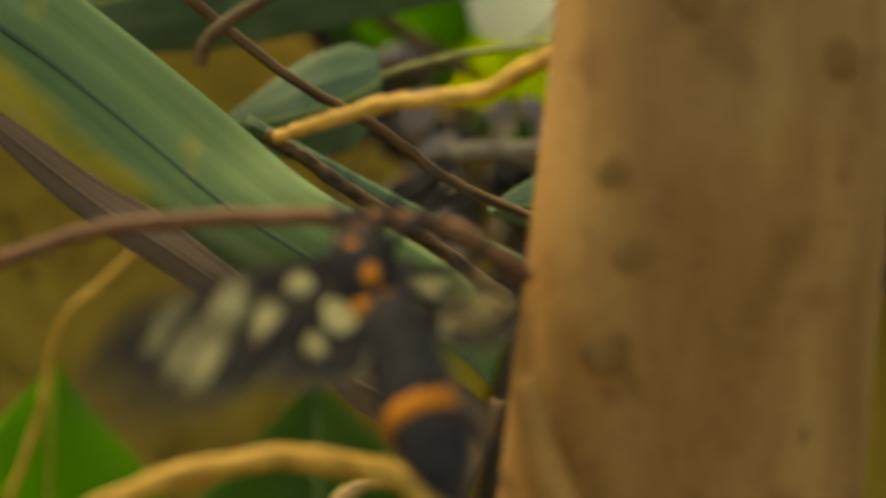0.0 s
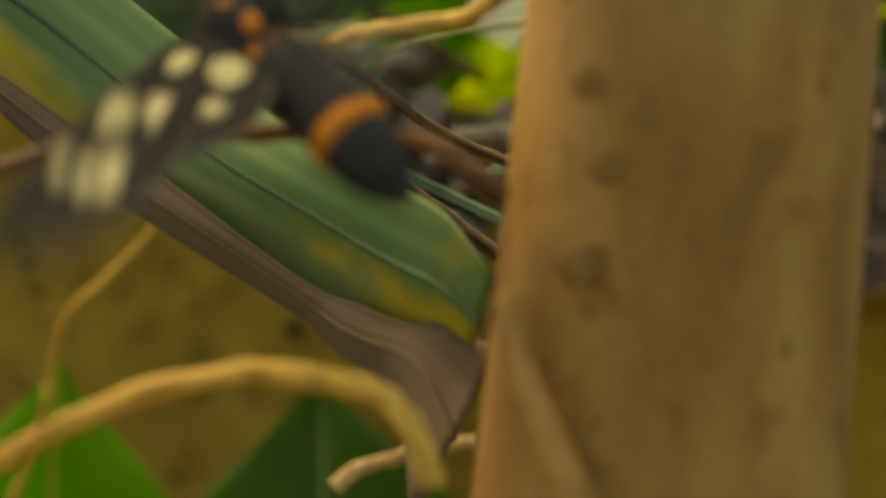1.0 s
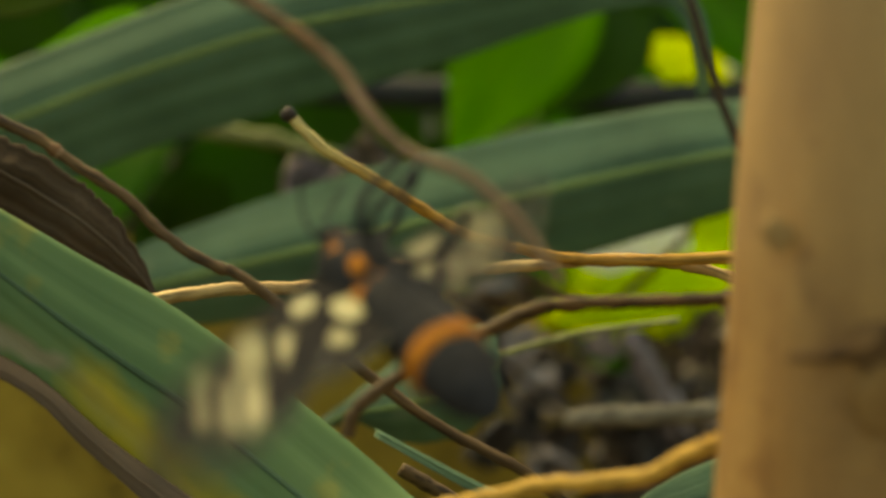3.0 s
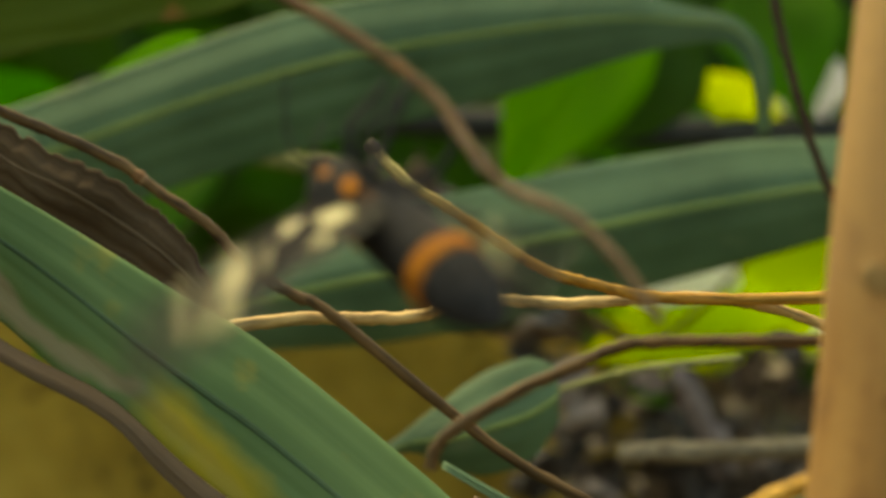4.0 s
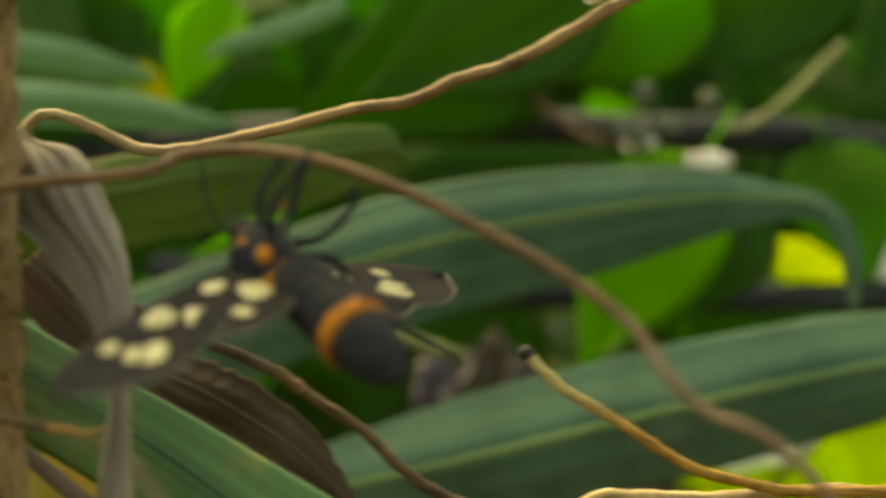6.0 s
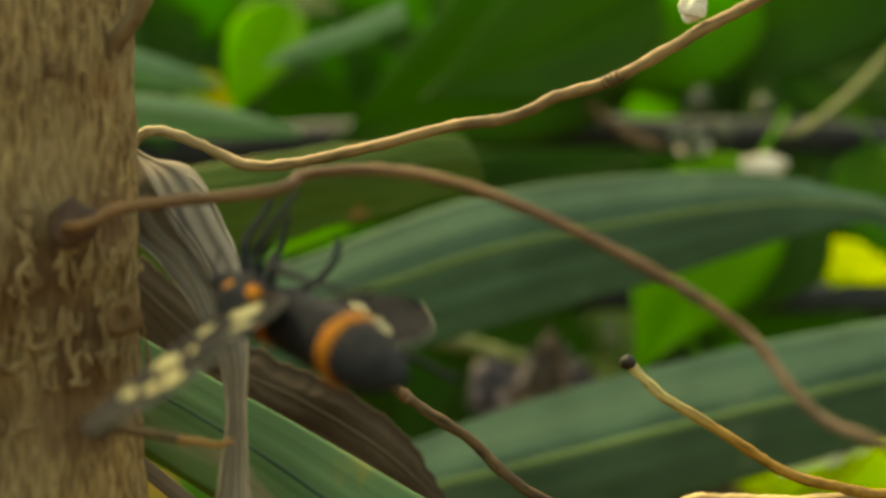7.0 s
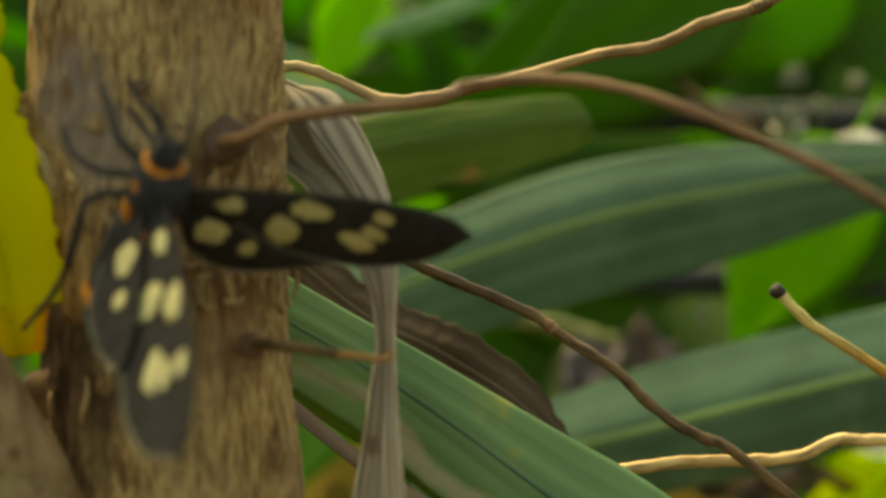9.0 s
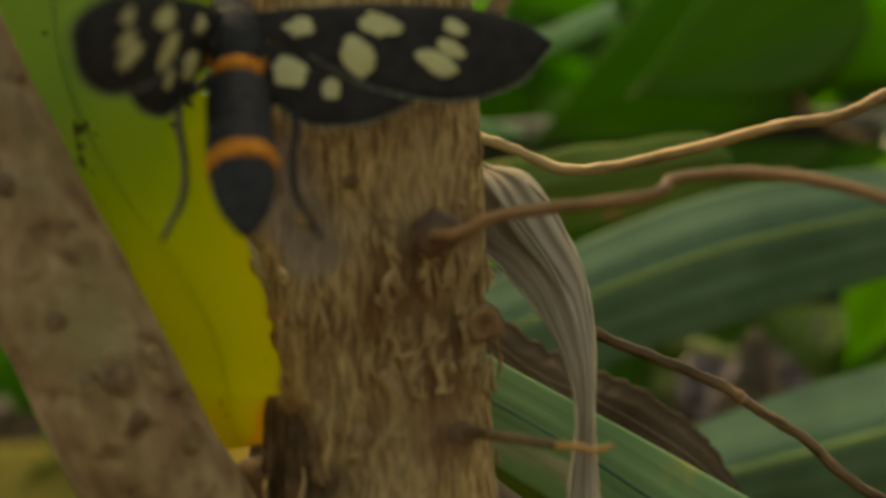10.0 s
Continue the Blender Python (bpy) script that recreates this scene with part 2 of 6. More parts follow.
def spotted_bark(name):
    """Thin smooth bark: long faint streaks, soft reddish spots of two sizes and fine grain."""
    m, nt, b = material(name, 0.75, 0.25)
    a = noise_tex(nt, 260, 5, (1, 1, 0.28))
    base = ramp(nt, a.outputs[0], [(0.3, (0.205, 0.098, 0.028)), (0.5, (0.262, 0.138, 0.043)), (0.7, (0.33, 0.188, 0.064))])
    col = base.outputs[0]
    for scale, lo, hi, tint in ((210, 0.56, 0.72, (0.64, 0.54, 0.47)), (520, 0.64, 0.76, (0.66, 0.55, 0.48))):
        sp = noise_tex(nt, scale, 2, (1, 1, 0.8))
        spot = ramp(nt, sp.outputs[0], [(lo, (1, 1, 1)), (hi, tint)])
        col = mixed(nt, 1.0, col, spot.outputs[0], "MULTIPLY")
    g = noise_tex(nt, 2200, 4)
    fine = ramp(nt, g.outputs[0], [(0.3, (0.82, 0.8, 0.78)), (0.7, (1.12, 1.12, 1.12))])
    col = mixed(nt, 1.0, col, fine.outputs[0], "MULTIPLY")
    # paler higher up the stem, in uneven patches
    tc = nt.nodes.new("ShaderNodeTexCoord")
    sx = nt.nodes.new("ShaderNodeSeparateXYZ")
    nt.links.new(tc.outputs["Object"], sx.inputs[0])
    edge = noise_tex(nt, 90, 4)
    high = nt.nodes.new("ShaderNodeMath")
    high.operation = "MULTIPLY_ADD"
    high.inputs[1].default_value = 0.03
    nt.links.new(edge.outputs[0], high.inputs[0])
    nt.links.new(sx.outputs[2], high.inputs[2])
    tinge = nt.nodes.new("ShaderNodeMapRange")
    tinge.inputs[1].default_value, tinge.inputs[2].default_value = 0.59, 0.625
    tinge.inputs[3].default_value, tinge.inputs[4].default_value = 0.0, 0.6
    nt.links.new(high.outputs[0], tinge.inputs[0])
    col = mixed(nt, tinge.outputs[0], col, (0.36, 0.245, 0.125))
    nt.links.new(col, b.inputs["Base Color"])
    bumped(nt, b, a.outputs[0], 0.4, 0.0004)
    return m


def limb_bark():
    """Old smooth bark: brown and grey mottling, a green bloom of algae, small scabs and cracks."""
    m, nt, b = material("limb_bark", 0.9, 0.15)
    a = noise_tex(nt, 620, 6, (1, 1, 0.6))
    base = ramp(nt, a.outputs[0], [(0.3, (0.13, 0.078, 0.04)), (0.5, (0.2, 0.128, 0.066)), (0.72, (0.29, 0.2, 0.11))])
    col = base.outputs[0]
    for scale, lo, hi, tint, amount in ((95, 0.5, 0.66, (0.19, 0.155, 0.07), 0.75), (150, 0.54, 0.68, (0.19, 0.1, 0.052), 0.7), (260, 0.6, 0.72, (0.27, 0.2, 0.125), 0.6)):
        sp = noise_tex(nt, scale, 5)
        k = ramp(nt, sp.outputs[0], [(lo, (0, 0, 0)), (hi, (amount, amount, amount))])
        col = mixed(nt, k.outputs[0], col, tint)
    crack = noise_tex(nt, 330, 6, (1, 1, 1.6))
    line = ramp(nt, crack.outputs[0], [(0.34, (0.5, 0.42, 0.36)), (0.44, (1, 1, 1))])
    col = mixed(nt, 1.0, col, line.outputs[0], "MULTIPLY")
    nt.links.new(col, b.inputs["Base Color"])
    bumped(nt, b, mixed(nt, 0.5, a.outputs[0], crack.outputs[0]), 0.9, 0.0009)
    return m


BARK = ridged_bark("rough_bark")
BARK_KNOB = bark_material("knob_bark", (0.07, 0.04, 0.018), (0.15, 0.09, 0.042), (0.27, 0.18, 0.09), 900, (0.6, 0.5, 0.4))
SMOOTH_BARK = spotted_bark("smooth_bark")
SCAR_BARK = bark_material("scar_bark", (0.05, 0.027, 0.012), (0.09, 0.048, 0.02), (0.14, 0.078, 0.032), 900, (0.7, 0.6, 0.5))
SPOT_BARK = bark_material("spot_bark", (0.155, 0.08, 0.026), (0.2, 0.105, 0.035), (0.25, 0.135, 0.048), 900, (0.8, 0.75, 0.7))
LIMB_BARK = limb_bark()
LIMB_SCAB = bark_material("limb_scab", (0.12, 0.075, 0.036), (0.18, 0.12, 0.062), (0.25, 0.175, 0.095), 1500, (0.6, 0.5, 0.4), (1, 1, 1))
LIMB_DARK = bark_material("limb_wart", (0.085, 0.05, 0.027), (0.13, 0.08, 0.044), (0.18, 0.115, 0.066), 1500, (0.6, 0.5, 0.4), (1, 1, 1))
FLAKE = bark_material("bark_flake_tan", (0.14, 0.082, 0.036), (0.25, 0.16, 0.075), (0.36, 0.25, 0.12), 1400, (0.55, 0.42, 0.32))
STRAP = leaf_material("strap_leaf_green", (0.038, 0.08, 0.045), (0.105, 0.195, 0.115), (0.1, 0.28, 0.04), 0.16, blotch=(0.11, 0.17, 0.1), relief=0.5)
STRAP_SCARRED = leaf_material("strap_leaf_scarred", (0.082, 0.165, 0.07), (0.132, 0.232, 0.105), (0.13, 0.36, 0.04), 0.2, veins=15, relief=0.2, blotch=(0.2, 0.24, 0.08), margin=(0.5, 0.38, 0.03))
STRAP_PALE = leaf_material("strap_leaf_pale", (0.1, 0.19, 0.1), (0.21, 0.34, 0.19), (0.2, 0.5, 0.08), 0.3)
# brighter copy of BROAD: light falling through the blade, put into its colour
BROAD_LIT = leaf_material("broad_leaf_lit", (0.055, 0.2, 0.006), (0.1, 0.29, 0.008), (0.2, 0.64, 0.006), 0.5, veins=10)
RIB = leaf_material("leaf_midrib_pale", (0.13, 0.22, 0.075), (0.2, 0.3, 0.11), (0.3, 0.45, 0.05), 0.2)
BROAD = leaf_material("broad_leaf_green", (0.038, 0.118, 0.005), (0.07, 0.21, 0.008), (0.17, 0.58, 0.006), 0.5, veins=10)
# darker copy of BROAD: dark leaves, and shade put into the colour
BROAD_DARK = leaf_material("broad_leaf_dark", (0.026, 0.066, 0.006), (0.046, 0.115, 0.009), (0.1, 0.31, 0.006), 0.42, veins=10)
# glow of backlit leaves, raised in the base colour almost to its limit
BROAD_BACKLIT = leaf_material("broad_leaf_backlit", (0.56, 0.76, 0.008), (0.68, 0.86, 0.01), (0.9, 1.0, 0.006), 0.72, veins=10)
YELLOW = yellow_material()
DRY = leaf_material("dry_leaf_grey", (0.13, 0.1, 0.075), (0.43, 0.36, 0.27), (0.25, 0.18, 0.1), 0.12, 0.85, 9, blotch=(0.15, 0.105, 0.07), relief=0.6)
DRY_EDGE = root_material("dry_leaf_edge", (0.3, 0.23, 0.15), (0.5, 0.41, 0.29))
DEAD = leaf_material("dead_leaf_brown", (0.05, 0.033, 0.02), (0.125, 0.086, 0.055), (0.1, 0.05, 0.02), 0.1, 0.8, 18)
ROOT_TAN = root_material("root_tan", (0.25, 0.13, 0.04), (0.6, 0.43, 0.2))
ROOT_TAN_DULL = root_material("root_tan_dull", (0.28, 0.2, 0.1), (0.52, 0.41, 0.23), far=((0.12, 0.066, 0.028), (0.33, 0.205, 0.092)), turn=(0.12, 0.45))
ROOT_YELLOW = root_material("root_yellow", (0.42, 0.32, 0.1), (0.6, 0.49, 0.2), far=((0.3, 0.14, 0.02), (0.48, 0.26, 0.05)), turn=(0.1, 0.32))
TIP_BLACK = root_material("broken_tip_black", (0.01, 0.008, 0.006), (0.03, 0.02, 0.014))
ROOT_ORANGE = root_material("root_orange", (0.4, 0.2, 0.03), (0.6, 0.36, 0.08))
ROOT_BROWN = root_material("root_brown", (0.04, 0.022, 0.008), (0.145, 0.086, 0.034), furrow=0.72)
ROOT_BARK = root_material("root_bark_orange", (0.25, 0.12, 0.03), (0.37, 0.19, 0.055), furrow=0.2)
ROOT_RUST = root_material("root_rust", (0.08, 0.032, 0.012), (0.2, 0.088, 0.036))
ROOT_COLLAR = root_material("root_collar", (0.05, 0.024, 0.013), (0.11, 0.056, 0.03))
ROOT_RED = root_material("root_red_brown", (0.075, 0.034, 0.013), (0.21, 0.104, 0.041), far=((0.14, 0.078, 0.04), (0.28, 0.175, 0.098)), turn=(0.62, 0.72))


STRAP_YELLOWED = leaf_material("strap_leaf_yellowed", (0.045, 0.088, 0.014), (0.085, 0.14, 0.026), (0.22, 0.34, 0.02), 0.22, blotch=(0.24, 0.13, 0.05))
# lighter copy of BROAD, part of the light on it put into colour
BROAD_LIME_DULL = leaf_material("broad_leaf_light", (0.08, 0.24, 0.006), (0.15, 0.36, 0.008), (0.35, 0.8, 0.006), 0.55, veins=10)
DEAD_PALE = leaf_material("dead_leaf_pale", (0.1, 0.07, 0.047), (0.17, 0.125, 0.088), (0.15, 0.1, 0.05), 0.1, 0.8, 12)
BARK_DARK = bark_material("dark_bark", (0.035, 0.02, 0.01), (0.085, 0.05, 0.024), (0.17, 0.11, 0.06), 700, (0.6, 0.5, 0.4))
TWIG_GREEN = root_material("twig_green", (0.13, 0.15, 0.045), (0.29, 0.3, 0.12))
TWIG_PALE = root_material("twig_pale", (0.1, 0.082, 0.052), (0.25, 0.21, 0.145))
MAUVE = root_material("withered_mauve", (0.05, 0.036, 0.034), (0.24, 0.19, 0.19), furrow=0.7)
PINK = root_material("bud_pink", (0.6, 0.17, 0.1), (0.75, 0.28, 0.2))
GREY_STONE = root_material("grey_stone", (0.07, 0.065, 0.065), (0.2, 0.2, 0.22))
def film_material():
    """Thin white film that lets much of the light from behind through."""
    m, nt, b = material("white_film", 0.45, 0.4)
    a = noise_tex(nt, 260, 4)
    base = ramp(nt, a.outputs[0], [(0.35, (0.8, 0.81, 0.8)), (0.65, (0.9, 0.9, 0.89))])
    nt.links.new(base.outputs[0], b.inputs["Base Color"])
    bumped(nt, b, a.outputs[0], 0.5, 0.001)
    translucent(nt, b, (0.95, 0.95, 0.95), 0.78)
    return m


WHITE_FILM = film_material()
HUSK = root_material("dry_husk", (0.06, 0.07, 0.04), (0.17, 0.19, 0.12))
VINE = root_material("vine_bark", (0.022, 0.016, 0.01), (0.07, 0.05, 0.032))
PETAL = root_material("dry_petal", (0.6, 0.5, 0.34), (0.85, 0.78, 0.65))
HOSE = root_material("black_rubber", (0.012, 0.014, 0.014), (0.03, 0.034, 0.034))


GROUPS = {"aerial_root": "aerial roots", "strap_leaf": "strap leaves", "broad_leaf": "broad leaves of the shrub", "twig": "twigs", "white_lump": "white bags", "petal": "fallen petals"}
KINDS = {"twig": "twig", "vine": "vine", "garden_hose": "hose", "leaf_stalk": "stalk", "thin_stalk": "stalk"}


# ---- shapes ----
def mesh_object(name, bm, mat, parent=None, label="", smooth=True):
    me = bpy.data.meshes.new(name)
    bm.normal_update()
    bm.to_mesh(me)
    bm.free()
    if smooth:
        for p in me.polygons:
            p.use_smooth = True
    me.materials.append(mat)
    ob = new(name, me)
    if parent:
        ob.parent = parent
    if label:
        ob["label"] = label
    return ob


def part(name, bm, mat, parent, label=""):
    return mesh_object(name, bm, mat, parent, label)


def curve(points, n):
    """n + 1 points along a Catmull-Rom line through the given ones, evenly by parameter."""
    p = [Vector(q) for q in points]
    p = [2 * p[0] - p[1], *p, 2 * p[-1] - p[-2]]
    out = []
    segs = len(p) - 3
    for i in range(n + 1):
        s = i / n * segs
        k = min(int(s), segs - 1)
        u = s - k
        a, b, c, d = p[k : k + 4]
        out.append(0.5 * (2 * b + (c - a) * u + (2 * a - 5 * b + 4 * c - d) * u * u + (3 * b - a - 3 * c + d) * u**3))
    return out


def tube(points, radius, n=60, sides=10, wobble=0.12, seed=0.0):
    """A root or stem: a bumpy tube along a line, u round it and v along it. radius(s) for s from 0 to 1."""
    line = curve(points, n)
    bm = bmesh.new()
    uv = bm.loops.layers.uv.new("UVMap")
    rings = []
    side = Vector((0, 1, 0.3))
    for i, c in enumerate(line):
        ahead = (line[min(i + 1, n)] - line[max(i - 1, 0)]).normalized()
        a = side - ahead * side.dot(ahead)
        a.normalize()
        b = ahead.cross(a)
        r = radius(i / n)
        ring = []
        for k in range(sides):
            w = 2 * math.pi * k / sides
            way = a * math.cos(w) + b * math.sin(w)
            q = (c + way * r) / r
            lump = 1 + wobble * (noise.noise(q * 0.55 + Vector((seed, 0, 0))) + 0.45 * noise.noise(q * 1.3 + Vector((0, seed, 0))))
            ring.append(bm.verts.new(c + way * r * lump))
        rings.append(ring)
    for i, (r0, r1) in enumerate(zip(rings, rings[1:])):
        for k in range(sides):
            f = bm.faces.new((r0[k], r0[(k + 1) % sides], r1[(k + 1) % sides], r1[k]))
            for lp, c in zip(f.loops, ((k, i), (k + 1, i), (k + 1, i + 1), (k, i + 1))):
                lp[uv].uv = (c[0] / sides, c[1] / n)
    bm.faces.new(rings[0][::-1])
    bm.faces.new(rings[-1])
    return bm


def root(name, points, r0, r1, mat, label, n=70, seed=0.0, wobble=0.25, nodes=(), end=None):
    """A root or twig: a bumpy shaft, swollen nodes at the given shares of its length, and a broken end."""
    thing = new(name)
    thing.location = points[0]
    line = [Vector(p) - Vector(points[0]) for p in points]
    part("shaft", tube(line, lambda s: r0 + (r1 - r0) * s, n, 9, wobble, seed), mat, thing)
    fine = curve(line, 200)
    for share in nodes:
        k = int(share * 200)
        a, b = fine[max(k - 1, 0)], fine[min(k + 1, 200)]
        r = r0 + (r1 - r0) * share
        bit = [a.lerp(b, f) for f in (-0.6, 0.0, 0.5, 1.0, 1.6)]
        part("node", tube(bit, lambda s: r * (0.93 + 0.2 * math.sin(math.pi * s)), 12, 9, 0.35, seed + share), ROOT_BROWN if mat != ROOT_BROWN else ROOT_RED, thing, "dark swollen node")
    if end:
        part("broken_tip", tube([line[0].lerp(line[1], -0.06), line[0].lerp(line[1], 0.06), line[0].lerp(line[1], 0.2)], lambda s: r0 * (1.0 + 0.45 * math.sin(math.pi * s)), 10, 9, 0.4, seed), end, thing, "dark broken tip")
    return tagged(thing, label, KINDS.get(name, "root"), GROUPS.get(name, ""))


def ribbon(upper, lower, n=48, across=12, fold=0.3, thick=0.00035, ridge=0.5, wave=0.02, seed=0.0, ragged=0.0, pleat=0.0):
    """A blade between two edge lines, folded along its midrib towards the viewer, with thickness; u across, v along."""
    ua, la = curve(upper, n), curve(lower, n)
    bm = bmesh.new()
    uv = bm.loops.layers.uv.new("UVMap")
    grid = []
    for back in (0, 1):
        rows = []
        for i in range(n + 1):
            s = i / n
            a, b = ua[i], la[i]
            if ragged:
                a = a.lerp(b, ragged * max(0.0, 0.2 + noise.noise(Vector((s * 31, seed, 0))) + 0.6 * noise.noise(Vector((s * 83, seed, 2)))))
            w = (b - a).length
            row = []
            for k in range(across + 1):
                t = k / across
                hump = 1 - abs(t - ridge) / (ridge if t < ridge else 1 - ridge)
                rise = math.sin(hump * math.pi / 2) * 0.6 + hump * 0.4
                q = a.lerp(b, t)
                q = q + Vector((0, -1, 0)) * (fold * w * rise - back * thick + pleat * w * math.sin(2 * math.pi * (4.6 * t + 0.25 * math.sin(7 * t + seed))) * (1 - s**8))
                q.z += wave * w * noise.noise(Vector((s * 9 + seed, t * 2.2, seed)))
                q.y += wave * w * noise.noise(Vector((s * 7, t * 1.5 + seed, 3.3)))
                row.append(bm.verts.new(q))
            rows.append(row)
        grid.append(rows)
    front, rear = grid

    def quad(vs, uvs):
        f = bm.faces.new(vs)
        for lp, c in zip(f.loops, uvs):
            lp[uv].uv = c

    for i in range(n):
        for k in range(across):
            c = [(k / across, i / n), (k / across, (i + 1) / n), ((k + 1) / across, (i + 1) / n), ((k + 1) / across, i / n)]
            quad((front[i][k], front[i + 1][k], front[i + 1][k + 1], front[i][k + 1]), c)
            quad((rear[i][k + 1], rear[i + 1][k + 1], rear[i + 1][k], rear[i][k]), [c[3], c[2], c[1], c[0]])
    for i in range(n):
        v0, v1 = i / n, (i + 1) / n
        quad((rear[i][0], rear[i + 1][0], front[i + 1][0], front[i][0]), [(0, v0), (0, v1), (0, v1), (0, v0)])
        quad((front[i][-1], front[i + 1][-1], rear[i + 1][-1], rear[i][-1]), [(1, v0), (1, v1), (1, v1), (1, v0)])
    for k in range(across):
        u0, u1 = k / across, (k + 1) / across
        quad((front[0][k], front[0][k + 1], rear[0][k + 1], rear[0][k]), [(u0, 0), (u1, 0), (u1, 0), (u0, 0)])
        quad((rear[-1][k], rear[-1][k + 1], front[-1][k + 1], front[-1][k]), [(u0, 1), (u1, 1), (u1, 1), (u0, 1)])
    return bm


def strap_leaf(name, upper, lower, mat, label, ridge=0.5, fold=0.3, rib=True, rib_mat=None, seed=0.0, wave=0.02, rib_size=0.02, n=48, ragged=0.0, pleat=0.006):
    thing = new(name)
    thing.location = upper[0]
    bm = ribbon(upper, lower, n=n, fold=fold, ridge=ridge, seed=seed, wave=wave, ragged=ragged, across=26, pleat=pleat)
    off = -Vector(upper[0])
    bmesh.ops.translate(bm, verts=bm.verts, vec=off)
    part("blade", bm, mat, thing)
    if rib:
        ua, la = curve(upper, 40), curve(lower, 40)
        line = []
        for i in range(0, 41, 2):
            w = (la[i] - ua[i]).length
            line.append(ua[i].lerp(la[i], ridge) + Vector((0, -fold * w + 0.0001, 0)) + off)
        wid = [(la[i] - ua[i]).length for i in range(41)]
        bm = tube(line, lambda s: 0.00012 + rib_size * wid[min(40, int(s * 40))], 80, 6, 0.1)
        part("midrib", bm, rib_mat or RIB, thing, "pale raised midrib")
    return tagged(thing, label, "leaf", GROUPS.get(name, ""))


def broad_shape(length, width, n=22, across=10, cup=0.12, droop=0.15, tip=1.6, base=0.7, seed=0.0, thick=0.0003):
    """An ovate blade along +Y from its stalk at the origin, face up +Z, with sunken veins and thickness."""
    bm = bmesh.new()
    uv = bm.loops.layers.uv.new("UVMap")
    grid = []
    for back in (0, 1):
        rows = []
        for i in range(n + 1):
            s = i / n
            prof = (math.sin(math.pi * min(1, s) ** base) ** (0.7 + 0.5 * s)) * (1 - 0.2 * s**tip)
            w = width / 2 * max(prof, 0.004)
            row = []
            for k in range(across + 1):
                t = 2 * k / across - 1
                vein = 0.012 * width * math.cos((s * 8 - abs(t) * 2.4) * 2 * math.pi) * abs(t) * (1 - abs(t))
                z = cup * w * (abs(t) ** 1.4) - droop * length * s * s + vein - back * thick
                z += 0.06 * width * noise.noise(Vector((s * 3 + seed, t * 1.5, seed * 1.7)))
                x = t * w * (1 + 0.05 * noise.noise(Vector((s * 6 + seed, 9.1, t))))
                row.append(bm.verts.new((x, s * length, z)))
            rows.append(row)
        grid.append(rows)
    f, r = grid

    def quad(vs, cs):
        fc = bm.faces.new(vs)
        for lp, c in zip(fc.loops, cs):
            lp[uv].uv = c

    for i in range(n):
        for k in range(across):
            c = [(k / across, i / n), ((k + 1) / across, i / n), ((k + 1) / across, (i + 1) / n), (k / across, (i + 1) / n)]
            quad((f[i][k], f[i][k + 1], f[i + 1][k + 1], f[i + 1][k]), c)
            quad((r[i + 1][k], r[i + 1][k + 1], r[i][k + 1], r[i][k]), [c[3], c[2], c[1], c[0]])
        quad((f[i + 1][0], r[i + 1][0], r[i][0], f[i][0]), [(0, 0)] * 4)
        quad((f[i][-1], r[i][-1], r[i + 1][-1], f[i + 1][-1]), [(1, 0)] * 4)
    return bm


def frame_of(base, tip, facing):
    """A pose at base with +Y to tip and +Z as near to facing as may be."""
    y = (Vector(tip) - Vector(base)).normalized()
    z = Vector(facing) - y * Vector(facing).dot(y)
    z.normalize()
    x = y.cross(z)
    m = Matrix((x, y, z)).transposed().to_4x4()
    m.translation = base
    return m


def broad_leaf(name, base, tip, width, facing, mat, label, seed=0.0, cup=0.12, droop=0.1, rib_mat=None, stalk=True):
    length = (Vector(tip) - Vector(base)).length
    thing = new(name)
    thing.matrix_world = frame_of(base, tip, facing)
    part("blade", broad_shape(length, width, cup=cup, droop=droop, seed=seed), mat, thing)
    line = []
    for i in range(9):
        s = i / 8 * 0.96
        line.append((0, s * length, -droop * length * s * s + 0.06 * width * noise.noise(Vector((s * 3 + seed, 0, seed * 1.7)))))
    part("midrib", tube(line, lambda s: 0.012 * width * (1.15 - s), 24, 6, 0.05), rib_mat or mat, thing, "paler midrib")
    if stalk:
        part("stalk", tube([(0, 0.02 * length, 0), (0, -0.1 * length, -0.01 * length), (0.02 * length, -0.25 * length, -0.06 * length)], lambda s: 0.016 * width, 16, 6, 0.05), rib_mat or mat, thing)
    return tagged(thing, label, "leaf", GROUPS.get(name, ""))


# ---- ground and planter ----
def ground_sheet():
    m, nt, b = material("bare_soil", 0.95, 0.1)
    a = noise_tex(nt, 30, 6)
    base = ramp(nt, a.outputs[0], [(0.3, (0.03, 0.02, 0.012)), (0.7, (0.1, 0.07, 0.04))])
    nt.links.new(base.outputs[0], b.inputs["Base Color"])
    bumped(nt, b, a.outputs[0], 0.5, 0.02)
    bm = bmesh.new()
    for x, y in ((-60, -60), (60, -60), (60, 60), (-60, 60)):
        bm.verts.new((x, y, 0))
    bm.faces.new(bm.verts)
    tagged(mesh_object("ground", bm, m), "bare dark garden soil under the shrubs", "ground", kind="structure")


ground_sheet()


